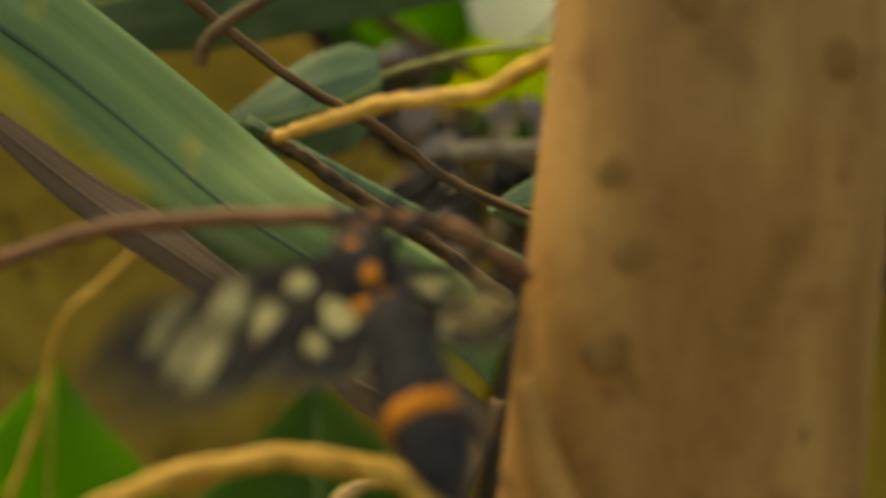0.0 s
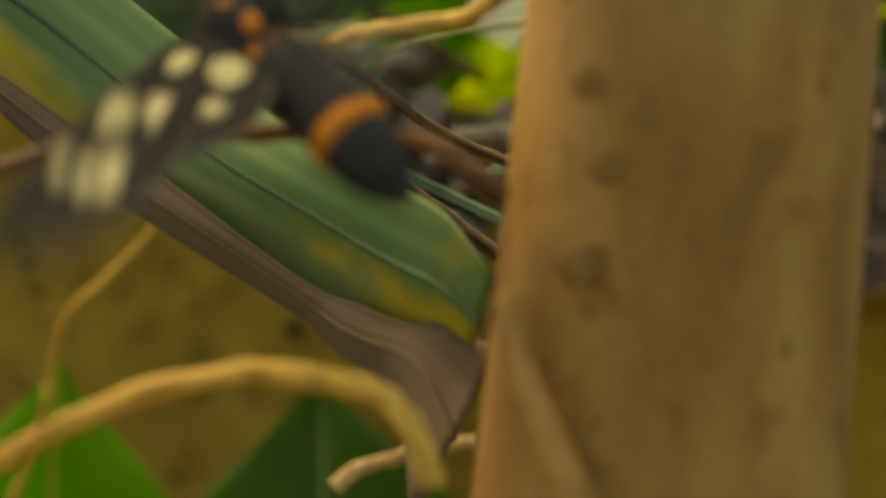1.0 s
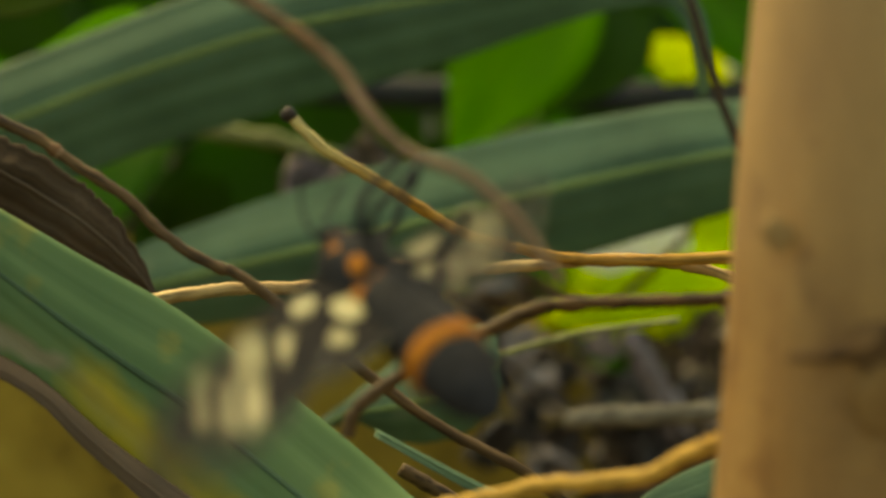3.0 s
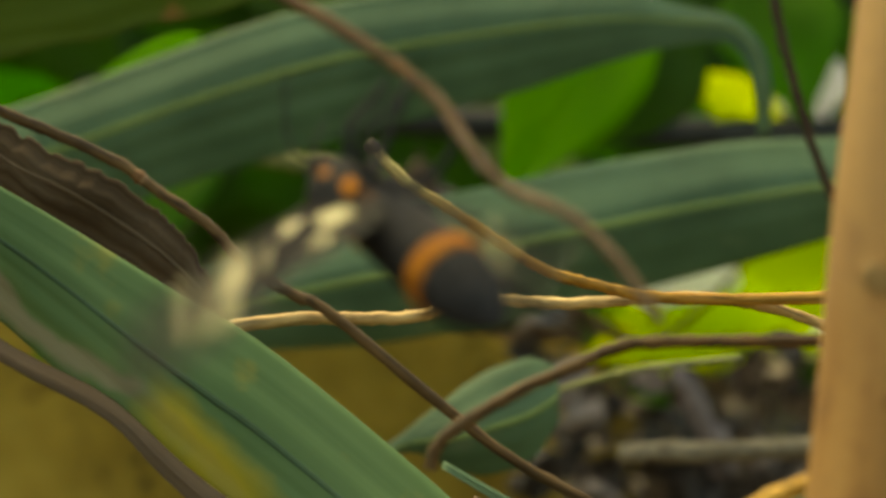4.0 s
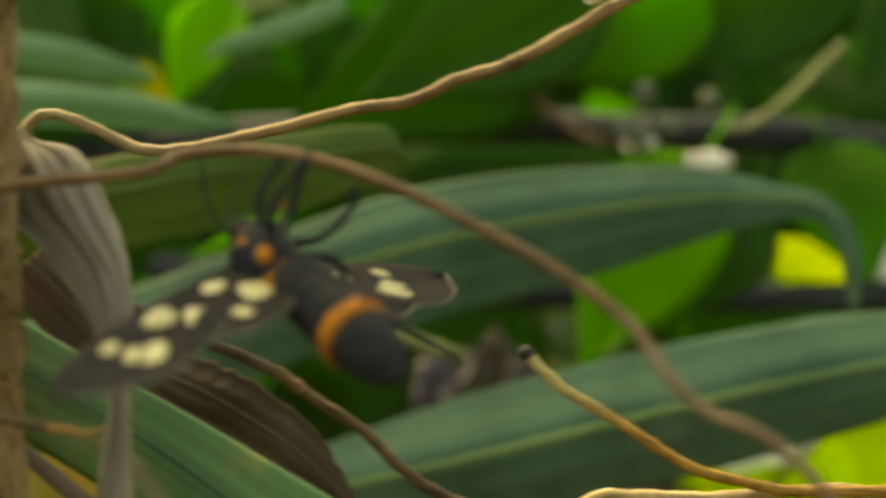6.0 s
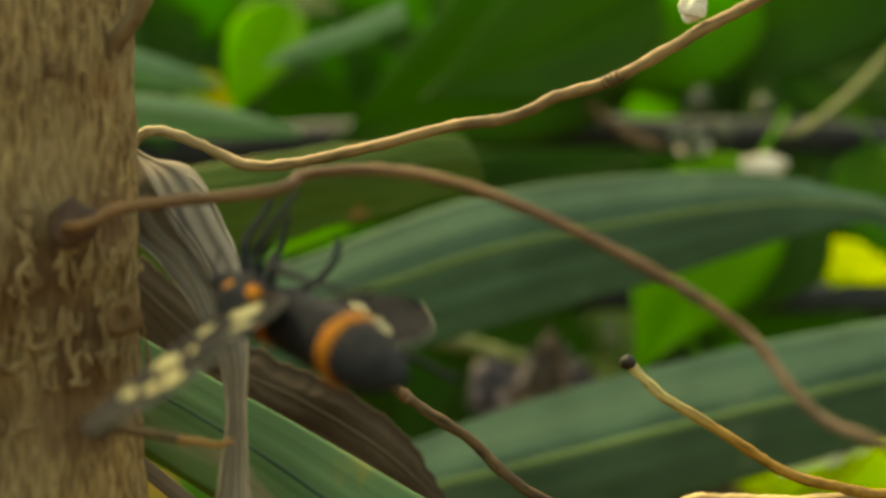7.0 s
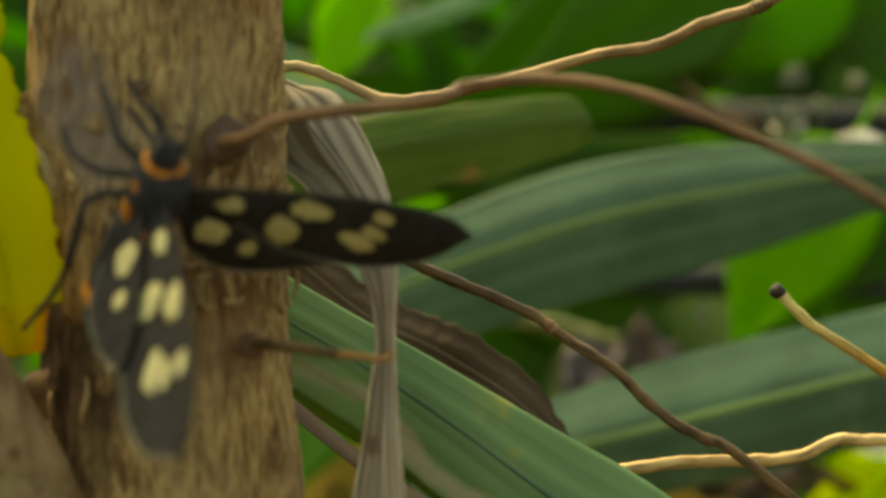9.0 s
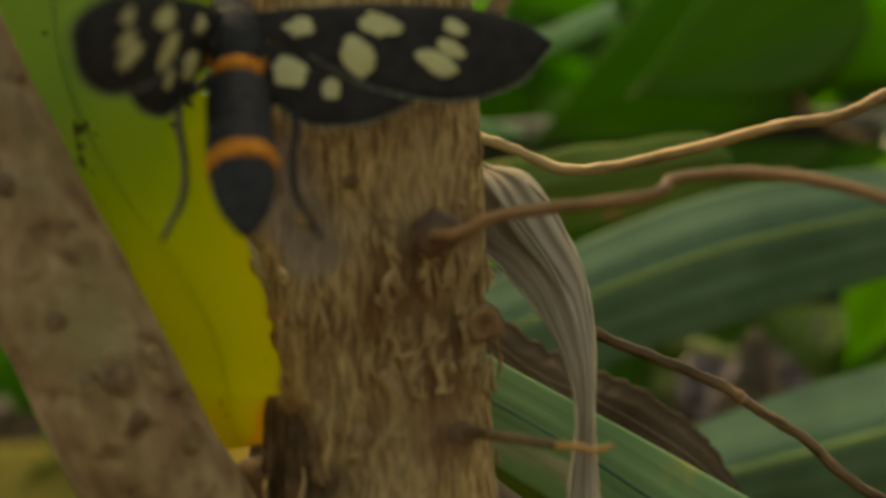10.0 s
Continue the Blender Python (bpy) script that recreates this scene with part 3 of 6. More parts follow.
def planter_wall():
    m, nt, b = material("weathered_plaster", 0.9, 0.15)
    a = noise_tex(nt, 9, 6)
    f = noise_tex(nt, 160, 6)
    fac = mixed(nt, 0.4, a.outputs[0], f.outputs[0])
    base = ramp(nt, fac, [(0.36, (0.25, 0.163, 0.032)), (0.5, (0.38, 0.255, 0.05)), (0.66, (0.46, 0.325, 0.075))])
    dirt = noise_tex(nt, 260, 2.5)
    speck = ramp(nt, dirt.outputs[0], [(0.64, (1, 1, 1)), (0.7, (0.22, 0.16, 0.1))])
    col = mixed(nt, 1.0, base.outputs[0], speck.outputs[0], "MULTIPLY")
    # darker olive patch: shade of the plants above, painted on the wall
    tc = nt.nodes.new("ShaderNodeTexCoord")
    far = nt.nodes.new("ShaderNodeVectorMath")
    far.operation = "DISTANCE"
    far.inputs[1].default_value = (-0.14, 0.36, 0.555)
    nt.links.new(tc.outputs["Object"], far.inputs[0])
    rag = noise_tex(nt, 45, 5)
    edge = nt.nodes.new("ShaderNodeMath")
    edge.operation = "MULTIPLY_ADD"
    edge.inputs[1].default_value = 0.05
    nt.links.new(rag.outputs[0], edge.inputs[0])
    nt.links.new(far.outputs[1], edge.inputs[2])
    wall_shade = nt.nodes.new("ShaderNodeMapRange")
    wall_shade.inputs[1].default_value, wall_shade.inputs[2].default_value = 0.07, 0.09
    wall_shade.inputs[3].default_value, wall_shade.inputs[4].default_value = 0.85, 0.0
    nt.links.new(edge.outputs[0], wall_shade.inputs[0])
    col = mixed(nt, wall_shade.outputs[0], col, (0.2, 0.165, 0.04))
    nt.links.new(col, b.inputs["Base Color"])
    bumped(nt, b, f.outputs[0], 0.5, 0.004)
    bm = bmesh.new()
    nx, nz = 160, 24
    x0, x1, z1, y = -0.6, 0.6, 0.575, 0.36

    def top_at(i):
        """The wall's worn crown, lower where the litter spills over it."""
        x = x0 + (x1 - x0) * i / nx
        return z1 - 0.014 * min(1.0, max(0.0, (x - 0.004) / 0.02)) + 0.004 * noise.noise(Vector((i * 0.8, 5, 2)))

    fr = [[bm.verts.new((x0 + (x1 - x0) * i / nx, y + 0.004 * noise.noise(Vector((i * 0.4, k * 0.4, 1))), top_at(i) * k / nz)) for k in range(nz + 1)] for i in range(nx + 1)]
    for i in range(nx):
        for k in range(nz):
            bm.faces.new((fr[i][k], fr[i + 1][k], fr[i + 1][k + 1], fr[i][k + 1]))
    rb = [(bm.verts.new((v[-1].co.x, y + 0.09, v[-1].co.z)), bm.verts.new((v[-1].co.x, y + 0.09, 0))) for v in fr]
    for i in range(nx):
        bm.faces.new((fr[i][-1], fr[i + 1][-1], rb[i + 1][0], rb[i][0]))
        bm.faces.new((rb[i][0], rb[i + 1][0], rb[i + 1][1], rb[i][1]))
    for i in (0, nx):
        bm.faces.new([fr[i][k] for k in range(nz + 1)] + [rb[i][0], rb[i][1]])
    tagged(mesh_object("wall_planter", bm, m), "mottled tan plaster planter wall with black specks", "wall", kind="structure")


planter_wall()


def wall_specks():
    rng = random.Random(21)
    bm = bmesh.new()
    large = [(-0.0424, 0.5420, 0.0011), (-0.0363, 0.5361, 0.0008), (-0.0380, 0.5444, 0.0006), (-0.0209, 0.5429, 0.0007), (-0.0340, 0.5479, 0.0006), (-0.0261, 0.5408, 0.0004), (-0.0108, 0.5203, 0.0006), (-0.0134, 0.5201, 0.0005), (-0.0421, 0.5150, 0.0007), (-0.0192, 0.5156, 0.0006), (-0.0440, 0.5173, 0.0006), (-0.0391, 0.5322, 0.0009), (-0.0164, 0.4996, 0.0009), (0.0046, 0.5258, 0.0016), (-0.0161, 0.5366, 0.0006), (-0.0397, 0.5325, 0.0008), (-0.0422, 0.5646, 0.0013), (-0.0393, 0.5636, 0.0008), (-0.0446, 0.5637, 0.0008), (-0.0363, 0.5361, 0.0007), (-0.0391, 0.5322, 0.0009), (-0.0104, 0.5206, 0.0006), (-0.0127, 0.5204, 0.0005), (-0.0415, 0.5148, 0.0007), (-0.0029, 0.5142, 0.0006), (-0.0411, 0.5380, 0.0011), (0.0167, 0.5582, 0.0007)]
    small = [(rng.uniform(-0.13, 0.03), rng.uniform(0.45, 0.56), rng.choice((0.0002, 0.0003, 0.0003, 0.0005))) for _ in range(420)]
    for x, z, r in large + small:
        n = 9
        ring = []
        for k in range(n):
            w = 2 * math.pi * k / n
            q = r * rng.uniform(0.75, 1.3)
            ring.append(bm.verts.new((x + q * math.cos(w), 0.3562, z + q * math.sin(w))))
        mid = bm.verts.new((x, 0.3552, z))
        for k in range(n):
            bm.faces.new((ring[k], ring[(k + 1) % n], mid))
    m, nt, b = material("black_mould", 0.9, 0.1)
    a = noise_tex(nt, 900, 4)
    base = ramp(nt, a.outputs[0], [(0.3, (0.008, 0.006, 0.004)), (0.7, (0.025, 0.018, 0.01))])
    nt.links.new(base.outputs[0], b.inputs["Base Color"])
    tagged(mesh_object("mould_specks", bm, m), "black mould specks on the plaster wall", "mould", kind="stuff")


wall_specks()


# ---- stems ----
def stem(name, low, high, radius, mat, label, ridges, seed, n=240, sides=56, lumps=0.12, depth=0.05, flare=0.0, fins=0.0):
    """An upright woody stem with barky relief: low and high are points of its axis; it runs to the ground."""
    a, b = Vector(low), Vector(high)
    way = (b - a).normalized()
    foot = a - way * (a.z / way.z)
    top = b + way * 0.28
    thing = new(name)
    thing.location = foot
    bm = bmesh.new()
    rings = []
    near0, near1 = (a - foot).length - 0.03, (b - foot).length + 0.03
    full = (top - foot).length
    stations = [near0 * i / 20 for i in range(20)] + [near0 + (near1 - near0) * i / n for i in range(n)] + [near1 + (full - near1) * i / 20 for i in range(21)]
    side = Vector((1, 0, 0)) - way * way.x
    side.normalize()
    other = way.cross(side)
    for s in stations:
        c = way * s
        r = radius * (1.12 - 0.24 * s / full) * (1 - flare * max(-0.02, min(0.02, s - (near0 + near1) / 2)))
        ring = []
        for k in range(sides):
            w = 2 * math.pi * k / sides
            d = side * math.cos(w) + other * math.sin(w)
            q = Vector((math.cos(w), math.sin(w), s / radius * 0.16)) * ridges
            rel = depth * abs(noise.noise(q + Vector((seed, 0, 0)))) * 2
            rel += lumps * noise.noise(Vector((math.cos(w) * 1.3, math.sin(w) * 1.3, s / radius * 0.5 + seed)))
            if fins:
                # thin upright ridges of cork, wavy and broken
                bend = 0.16 * noise.noise(Vector((math.cos(w) * 2, math.sin(w) * 2, s / radius * 1.6)))
                f = Vector((math.cos(w + bend) * 15, math.sin(w + bend) * 15, s / radius * 1.9 + seed))
                keep = 0.55 + 0.9 * noise.noise(Vector((math.cos(w) * 2.2, math.sin(w) * 2.2, s / radius * 1.3 + 7)))
                rel += fins * max(0.0, keep) * (max(0.0, 1 - 3.2 * abs(noise.noise(f))) - 0.35)
            ring.append(bm.verts.new(c + d * r * (1 + rel)))
        rings.append(ring)
    for r0, r1 in zip(rings, rings[1:]):
        for k in range(sides):
            bm.faces.new((r0[k], r0[(k + 1) % sides], r1[(k + 1) % sides], r1[k]))
    bm.faces.new(rings[-1])
    part("bark", bm, mat, thing)
    return tagged(thing, label, "stem")


rough_stem = stem("sapling_stem", (-0.0387, 0.1375, 0.5924), (-0.0396, 0.1375, 0.6255), 0.0085, BARK, "upright sapling stem with ridged flaking tan bark and root knobs", 5.0, 1.0, n=380, sides=300, depth=0.05, lumps=0.07, fins=0.045)
smooth_stem = stem("smooth_stem", (0.0362, 0.1155, 0.5537), (0.0381, 0.1155, 0.5798), 0.0106, SMOOTH_BARK, "thick smooth tan stem with faint spots and a knot", 1.2, 4.0, depth=0.015, lumps=0.04, flare=2.45)


def limb():
    pts = [(-0.0473, 0.1290, 0.5844), (-0.0532, 0.1241, 0.5979), (-0.0592, 0.1232, 0.6104), (-0.0657, 0.1224, 0.6247), (-0.0750, 0.1241, 0.6430)]
    thing = new("leaning_branch")
    thing.location = pts[0]
    off = -Vector(pts[0])
    bm = tube([Vector(p) + off for p in pts], lambda s: 0.0049 - 0.0005 * s, 260, 90, 0.07, 2.0)
    part("bark", bm, LIMB_BARK, thing)
    return tagged(thing, "leaning grey-brown branch with small bark knobs", "branch")


branch = limb()

# ---- roots ----
root("aerial_root", [(-0.0338, 0.1279, 0.6091), (-0.0318, 0.1249, 0.6092), (-0.0289, 0.1241, 0.6103), (-0.0204, 0.1232, 0.6111), (-0.0183, 0.1258, 0.6122), (-0.0135, 0.1232, 0.6123), (-0.0086, 0.1207, 0.6113), (-0.0023, 0.1182, 0.6086), (0.0043, 0.1149, 0.6048), (0.0077, 0.1132, 0.6022), (0.0098, 0.1115, 0.5992), (0.0117, 0.1109, 0.5975), (0.0146, 0.1103, 0.5963), (0.0172, 0.1092, 0.5939), (0.0193, 0.1080, 0.5909)], 0.00042, 0.00030, ROOT_RED, "thin red-brown aerial root arching away from the rough stem", n=140, seed=3, nodes=(0.58,))
root("aerial_root", [(-0.0352, 0.1569, 0.6138), (-0.0332, 0.1558, 0.6163), (-0.0314, 0.1553, 0.6167), (-0.0285, 0.1548, 0.6157), (-0.0247, 0.1542, 0.6140), (-0.0208, 0.1532, 0.6141), (-0.0153, 0.1510, 0.6151), (-0.0091, 0.1488, 0.6165), (-0.0047, 0.1472, 0.6170), (-0.0012, 0.1462, 0.6185), (0.0025, 0.1451, 0.6195), (0.0090, 0.1445, 0.6230), (0.0142, 0.1440, 0.6257), (0.0214, 0.1434, 0.6300)], 0.00042, 0.00047, ROOT_TAN_DULL, "pale tan aerial root rising in a wavy line", n=140, seed=5, nodes=(0.77,))
root("aerial_root", [(0.0032, 0.1440, 0.5994), (0.0056, 0.1445, 0.5969), (0.0091, 0.1456, 0.5947), (0.0123, 0.1467, 0.5926), (0.0156, 0.1483, 0.5906), (0.0198, 0.1505, 0.5893), (0.0233, 0.1526, 0.5885), (0.0294, 0.1548, 0.5882), (0.0383, 0.1569, 0.5883)], 0.00037, 0.00046, ROOT_YELLOW, "yellow-orange aerial root with a dark broken tip", n=100, seed=7, end=TIP_BLACK)
root("aerial_root", [(-0.0103, 0.1592, 0.5849), (-0.0074, 0.1586, 0.5853), (-0.0023, 0.1586, 0.5860), (0.0030, 0.1580, 0.5861), (0.0066, 0.1580, 0.5864), (0.0096, 0.1580, 0.5876), (0.0127, 0.1580, 0.5876), (0.0180, 0.1575, 0.5875), (0.0233, 0.1575, 0.5879), (0.0278, 0.1575, 0.5881), (0.0331, 0.1575, 0.5873), (0.0380, 0.1575, 0.5857), (0.0434, 0.1575, 0.5837)], 0.00052, 0.00042, ROOT_TAN, "pale tan aerial root with a gentle kink, lying level", n=120, seed=9)
root("aerial_root", [(-0.0255, 0.1422, 0.6034), (-0.0232, 0.1434, 0.6020), (-0.0209, 0.1445, 0.6008), (-0.0176, 0.1456, 0.5994), (-0.0141, 0.1456, 0.5978), (-0.0113, 0.1456, 0.5958), (-0.0082, 0.1456, 0.5938), (-0.0059, 0.1456, 0.5915), (-0.0039, 0.1456, 0.5899), (-0.0016, 0.1456, 0.5887), (0.0008, 0.1456, 0.5874), (0.0119, 0.1462, 0.5785), (0.0190, 0.1460, 0.5744), (0.0232, 0.1470, 0.5712), (0.0274, 0.1470, 0.5691), (0.0330, 0.1460, 0.5670)], 0.00043, 0.00040, ROOT_BROWN, "brown furrowed aerial root running downhill", n=120, seed=11, nodes=(0.3,))
root("aerial_root", [(0.0106, 0.1520, 0.5734), (0.0132, 0.1520, 0.5719), (0.0166, 0.1520, 0.5695), (0.0205, 0.1520, 0.5671), (0.0240, 0.1520, 0.5647), (0.0288, 0.1520, 0.5611)], 0.00055, 0.00060, ROOT_BROWN, "straight brown dry strand lying on the scarred leaf", n=60, seed=44)
root("aerial_root", [(0.0076, 0.1300, 0.5795), (0.0079, 0.1300, 0.5808), (0.0089, 0.1300, 0.5819), (0.0123, 0.1300, 0.5841), (0.0158, 0.1300, 0.5858), (0.0186, 0.1300, 0.5871), (0.0210, 0.1300, 0.5876), (0.0262, 0.1300, 0.5877), (0.0311, 0.1300, 0.5878), (0.0360, 0.1300, 0.5881)], 0.00044, 0.00042, ROOT_BROWN, "brown root curving up over the litter", n=90, seed=13)
root("aerial_root", [(-0.0107, 0.1100, 0.5657), (-0.0087, 0.1100, 0.5668), (-0.0056, 0.1100, 0.5685), (-0.0009, 0.1100, 0.5701), (0.0039, 0.1100, 0.5716), (0.0086, 0.1100, 0.5721), (0.0133, 0.1100, 0.5723), (0.0196, 0.1100, 0.5722), (0.0228, 0.1100, 0.5717), (0.0247, 0.1100, 0.5705), (0.0269, 0.1100, 0.5689)], 0.00040, 0.00058, ROOT_RUST, "red-brown root reaching the smooth stem", n=90, seed=15)
root("aerial_root", [(-0.0030, 0.1050, 0.5535), (0.0005, 0.1050, 0.5555), (0.0034, 0.1050, 0.5571), (0.0078, 0.1050, 0.5591), (0.0116, 0.1050, 0.5599), (0.0137, 0.1050, 0.5602), (0.0180, 0.1050, 0.5597), (0.0204, 0.1050, 0.5588), (0.0220, 0.1050, 0.5569), (0.0229, 0.1050, 0.5542)], 0.00066, 0.00070, ROOT_ORANGE, "thick orange-tan root in a low arch", n=80, seed=17)
root("aerial_root", [(0.0266, 0.1075, 0.5640), (0.0273, 0.1069, 0.5610), (0.0281, 0.1063, 0.5586), (0.0290, 0.1057, 0.5562), (0.0299, 0.1051, 0.5542), (0.0311, 0.1045, 0.5512)], 0.0007, 0.0014, ROOT_BARK, "orange-tan root grown into the bark of the smooth stem", n=50, seed=45, wobble=0.1)
root("aerial_root", [(0.0124, 0.1300, 0.5750), (0.0142, 0.1275, 0.5758), (0.0165, 0.1250, 0.5767), (0.0191, 0.1235, 0.5776), (0.0217, 0.1220, 0.5780), (0.0253, 0.1210, 0.5786), (0.0268, 0.1200, 0.5797), (0.0288, 0.1190, 0.5808), (0.0307, 0.1180, 0.5819)], 0.00042, 0.00058, ROOT_ORANGE, "orange root climbing to the smooth stem", n=80, seed=19)
root("vine", [(0.0281, 0.1265, 0.6245), (0.0274, 0.1265, 0.6194), (0.0265, 0.1265, 0.6150), (0.0270, 0.1265, 0.6116), (0.0280, 0.1265, 0.6068), (0.0293, 0.1265, 0.6023), (0.0305, 0.1265, 0.5989), (0.0329, 0.1265, 0.5934)], 0.00030, 0.00028, VINE, "thin dark brown hanging vine", n=80, seed=21)

# ---- strap leaves ----
strap_leaf("strap_leaf", [(-0.0612, 0.2280, 0.5945), (-0.0378, 0.2300, 0.6020), (-0.0241, 0.2320, 0.6071), (-0.0050, 0.2340, 0.6136), (0.0143, 0.2340, 0.6158), (0.0270, 0.2320, 0.6155), (0.0352, 0.2310, 0.6138), (0.0402, 0.2300, 0.6124), (0.0431, 0.2290, 0.6092), (0.0439, 0.2280, 0.6047), (0.0438, 0.2280, 0.6000)],
    [(-0.0563, 0.2280, 0.5820), (-0.0341, 0.2300, 0.5881), (-0.0178, 0.2320, 0.5944), (-0.0018, 0.2340, 0.5989), (0.0163, 0.2340, 0.6041), (0.0277, 0.2320, 0.6079), (0.0346, 0.2310, 0.6095), (0.0390, 0.2300, 0.6098), (0.0412, 0.2290, 0.6076), (0.0420, 0.2280, 0.6041), (0.0425, 0.2280, 0.5998)], STRAP, "long arching green strap leaf with a browned hooked tip", ridge=0.42, fold=0.17, seed=1.0, n=64)
strap_leaf("strap_leaf", [(-0.0259, 0.2260, 0.5806), (-0.0164, 0.2260, 0.5848), (-0.0014, 0.2270, 0.5901), (0.0171, 0.2280, 0.5948), (0.0359, 0.2300, 0.5983), (0.0530, 0.2320, 0.5997), (0.0745, 0.2340, 0.5998)],
    [(-0.0235, 0.2260, 0.5739), (-0.0125, 0.2260, 0.5756), (0.0034, 0.2270, 0.5769), (0.0225, 0.2280, 0.5809), (0.0383, 0.2300, 0.5849), (0.0529, 0.2320, 0.5887), (0.0731, 0.2340, 0.5928)], STRAP, "long level green strap leaf with a pale midrib", ridge=0.45, fold=0.3, seed=2.0)
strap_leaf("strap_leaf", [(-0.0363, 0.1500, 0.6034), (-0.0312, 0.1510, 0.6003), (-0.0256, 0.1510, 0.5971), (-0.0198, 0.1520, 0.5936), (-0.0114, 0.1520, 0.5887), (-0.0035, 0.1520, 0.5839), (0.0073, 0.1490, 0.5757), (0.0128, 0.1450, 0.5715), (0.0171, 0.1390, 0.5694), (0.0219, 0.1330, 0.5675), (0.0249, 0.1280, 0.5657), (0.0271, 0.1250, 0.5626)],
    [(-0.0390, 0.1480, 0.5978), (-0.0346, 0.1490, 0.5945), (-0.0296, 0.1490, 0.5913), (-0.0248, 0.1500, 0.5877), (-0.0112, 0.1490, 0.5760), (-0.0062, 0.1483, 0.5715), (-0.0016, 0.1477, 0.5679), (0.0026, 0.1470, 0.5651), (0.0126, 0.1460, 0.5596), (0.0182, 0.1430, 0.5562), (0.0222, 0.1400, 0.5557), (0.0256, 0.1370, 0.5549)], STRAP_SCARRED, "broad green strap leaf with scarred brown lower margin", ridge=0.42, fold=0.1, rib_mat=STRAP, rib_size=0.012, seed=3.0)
strap_leaf("strap_leaf", [(-0.0379, 0.1560, 0.5986), (-0.0319, 0.1560, 0.5959), (-0.0250, 0.1560, 0.5920), (-0.0173, 0.1560, 0.5871), (-0.0113, 0.1560, 0.5832)],
    [(-0.0392, 0.1560, 0.5943), (-0.0328, 0.1560, 0.5914), (-0.0268, 0.1560, 0.5877), (-0.0216, 0.1560, 0.5838), (-0.0165, 0.1560, 0.5803)], STRAP_YELLOWED, "yellowing green strap leaf lying under the scarred one", ridge=0.5, fold=0.12, seed=6.0)
strap_leaf("dead_leaf", [(-0.0351, 0.1710, 0.6073), (-0.0296, 0.1710, 0.6024), (-0.0255, 0.1710, 0.5991), (-0.0204, 0.1710, 0.5972), (-0.0154, 0.1710, 0.5940), (-0.0126, 0.1710, 0.5912), (-0.0103, 0.1710, 0.5875), (-0.0091, 0.1710, 0.5843)],
    [(-0.0389, 0.1710, 0.6034), (-0.0333, 0.1710, 0.5979), (-0.0283, 0.1710, 0.5941), (-0.0237, 0.1710, 0.5911), (-0.0191, 0.1710, 0.5885), (-0.0150, 0.1710, 0.5864), (-0.0115, 0.1710, 0.5848), (-0.0092, 0.1710, 0.5838)], DEAD, "dark red-brown dead strap leaf behind the green one", ridge=0.4, fold=0.14, rib_mat=DEAD_PALE, rib_size=0.006, seed=7.0, wave=0.1, n=110, ragged=0.09, pleat=0.02)
strap_leaf("dead_leaf", [(-0.0333, 0.1490, 0.5933), (-0.0232, 0.1480, 0.5855), (-0.0153, 0.1480, 0.5813), (-0.0096, 0.1470, 0.5766), (-0.0038, 0.1460, 0.5726), (0.0008, 0.1450, 0.5697), (0.0049, 0.1440, 0.5674), (0.0152, 0.1400, 0.5606), (0.0183, 0.1378, 0.5593), (0.0214, 0.1355, 0.5587), (0.0244, 0.1332, 0.5586), (0.0276, 0.1310, 0.5577)],
    [(-0.0339, 0.1480, 0.5924), (-0.0237, 0.1470, 0.5845), (-0.0155, 0.1470, 0.5800), (-0.0113, 0.1470, 0.5759), (-0.0059, 0.1460, 0.5712), (-0.0014, 0.1450, 0.5675), (0.0028, 0.1440, 0.5650), (0.0135, 0.1420, 0.5586), (0.0167, 0.1395, 0.5561), (0.0198, 0.1370, 0.5545), (0.0213, 0.1345, 0.5524), (0.0221, 0.1320, 0.5459)], DEAD_PALE, "grey-brown withered margin strip under a strap leaf", ridge=0.5, fold=0.2, rib_mat=DEAD_PALE, rib_size=0.01, seed=8.0, wave=0.1)
strap_leaf("strap_leaf", [(0.0011, 0.1960, 0.5690), (0.0048, 0.1970, 0.5714), (0.0090, 0.1980, 0.5747), (0.0127, 0.1990, 0.5771), (0.0167, 0.2000, 0.5784), (0.0194, 0.2000, 0.5776)],
    [(0.0016, 0.1960, 0.5682), (0.0058, 0.1970, 0.5697), (0.0096, 0.1980, 0.5677), (0.0134, 0.1990, 0.5673), (0.0172, 0.2000, 0.5686), (0.0198, 0.2000, 0.5724)], STRAP, "short green leaf tip with a white margin", ridge=0.5, seed=4.0)
strap_leaf("strap_leaf", [(-0.0491, 0.2050, 0.6125), (-0.0364, 0.2060, 0.6157), (-0.0225, 0.2080, 0.6179), (-0.0089, 0.2100, 0.6192), (-0.0061, 0.2100, 0.6169)],
    [(-0.0469, 0.2050, 0.6036), (-0.0337, 0.2060, 0.6068), (-0.0209, 0.2080, 0.6098), (-0.0101, 0.2100, 0.6126), (-0.0055, 0.2100, 0.6146)], STRAP_YELLOWED, "dull green strap leaf with a torn brown end", ridge=0.4, fold=0.15, rib_mat=STRAP_YELLOWED, seed=5.0, wave=0.08)
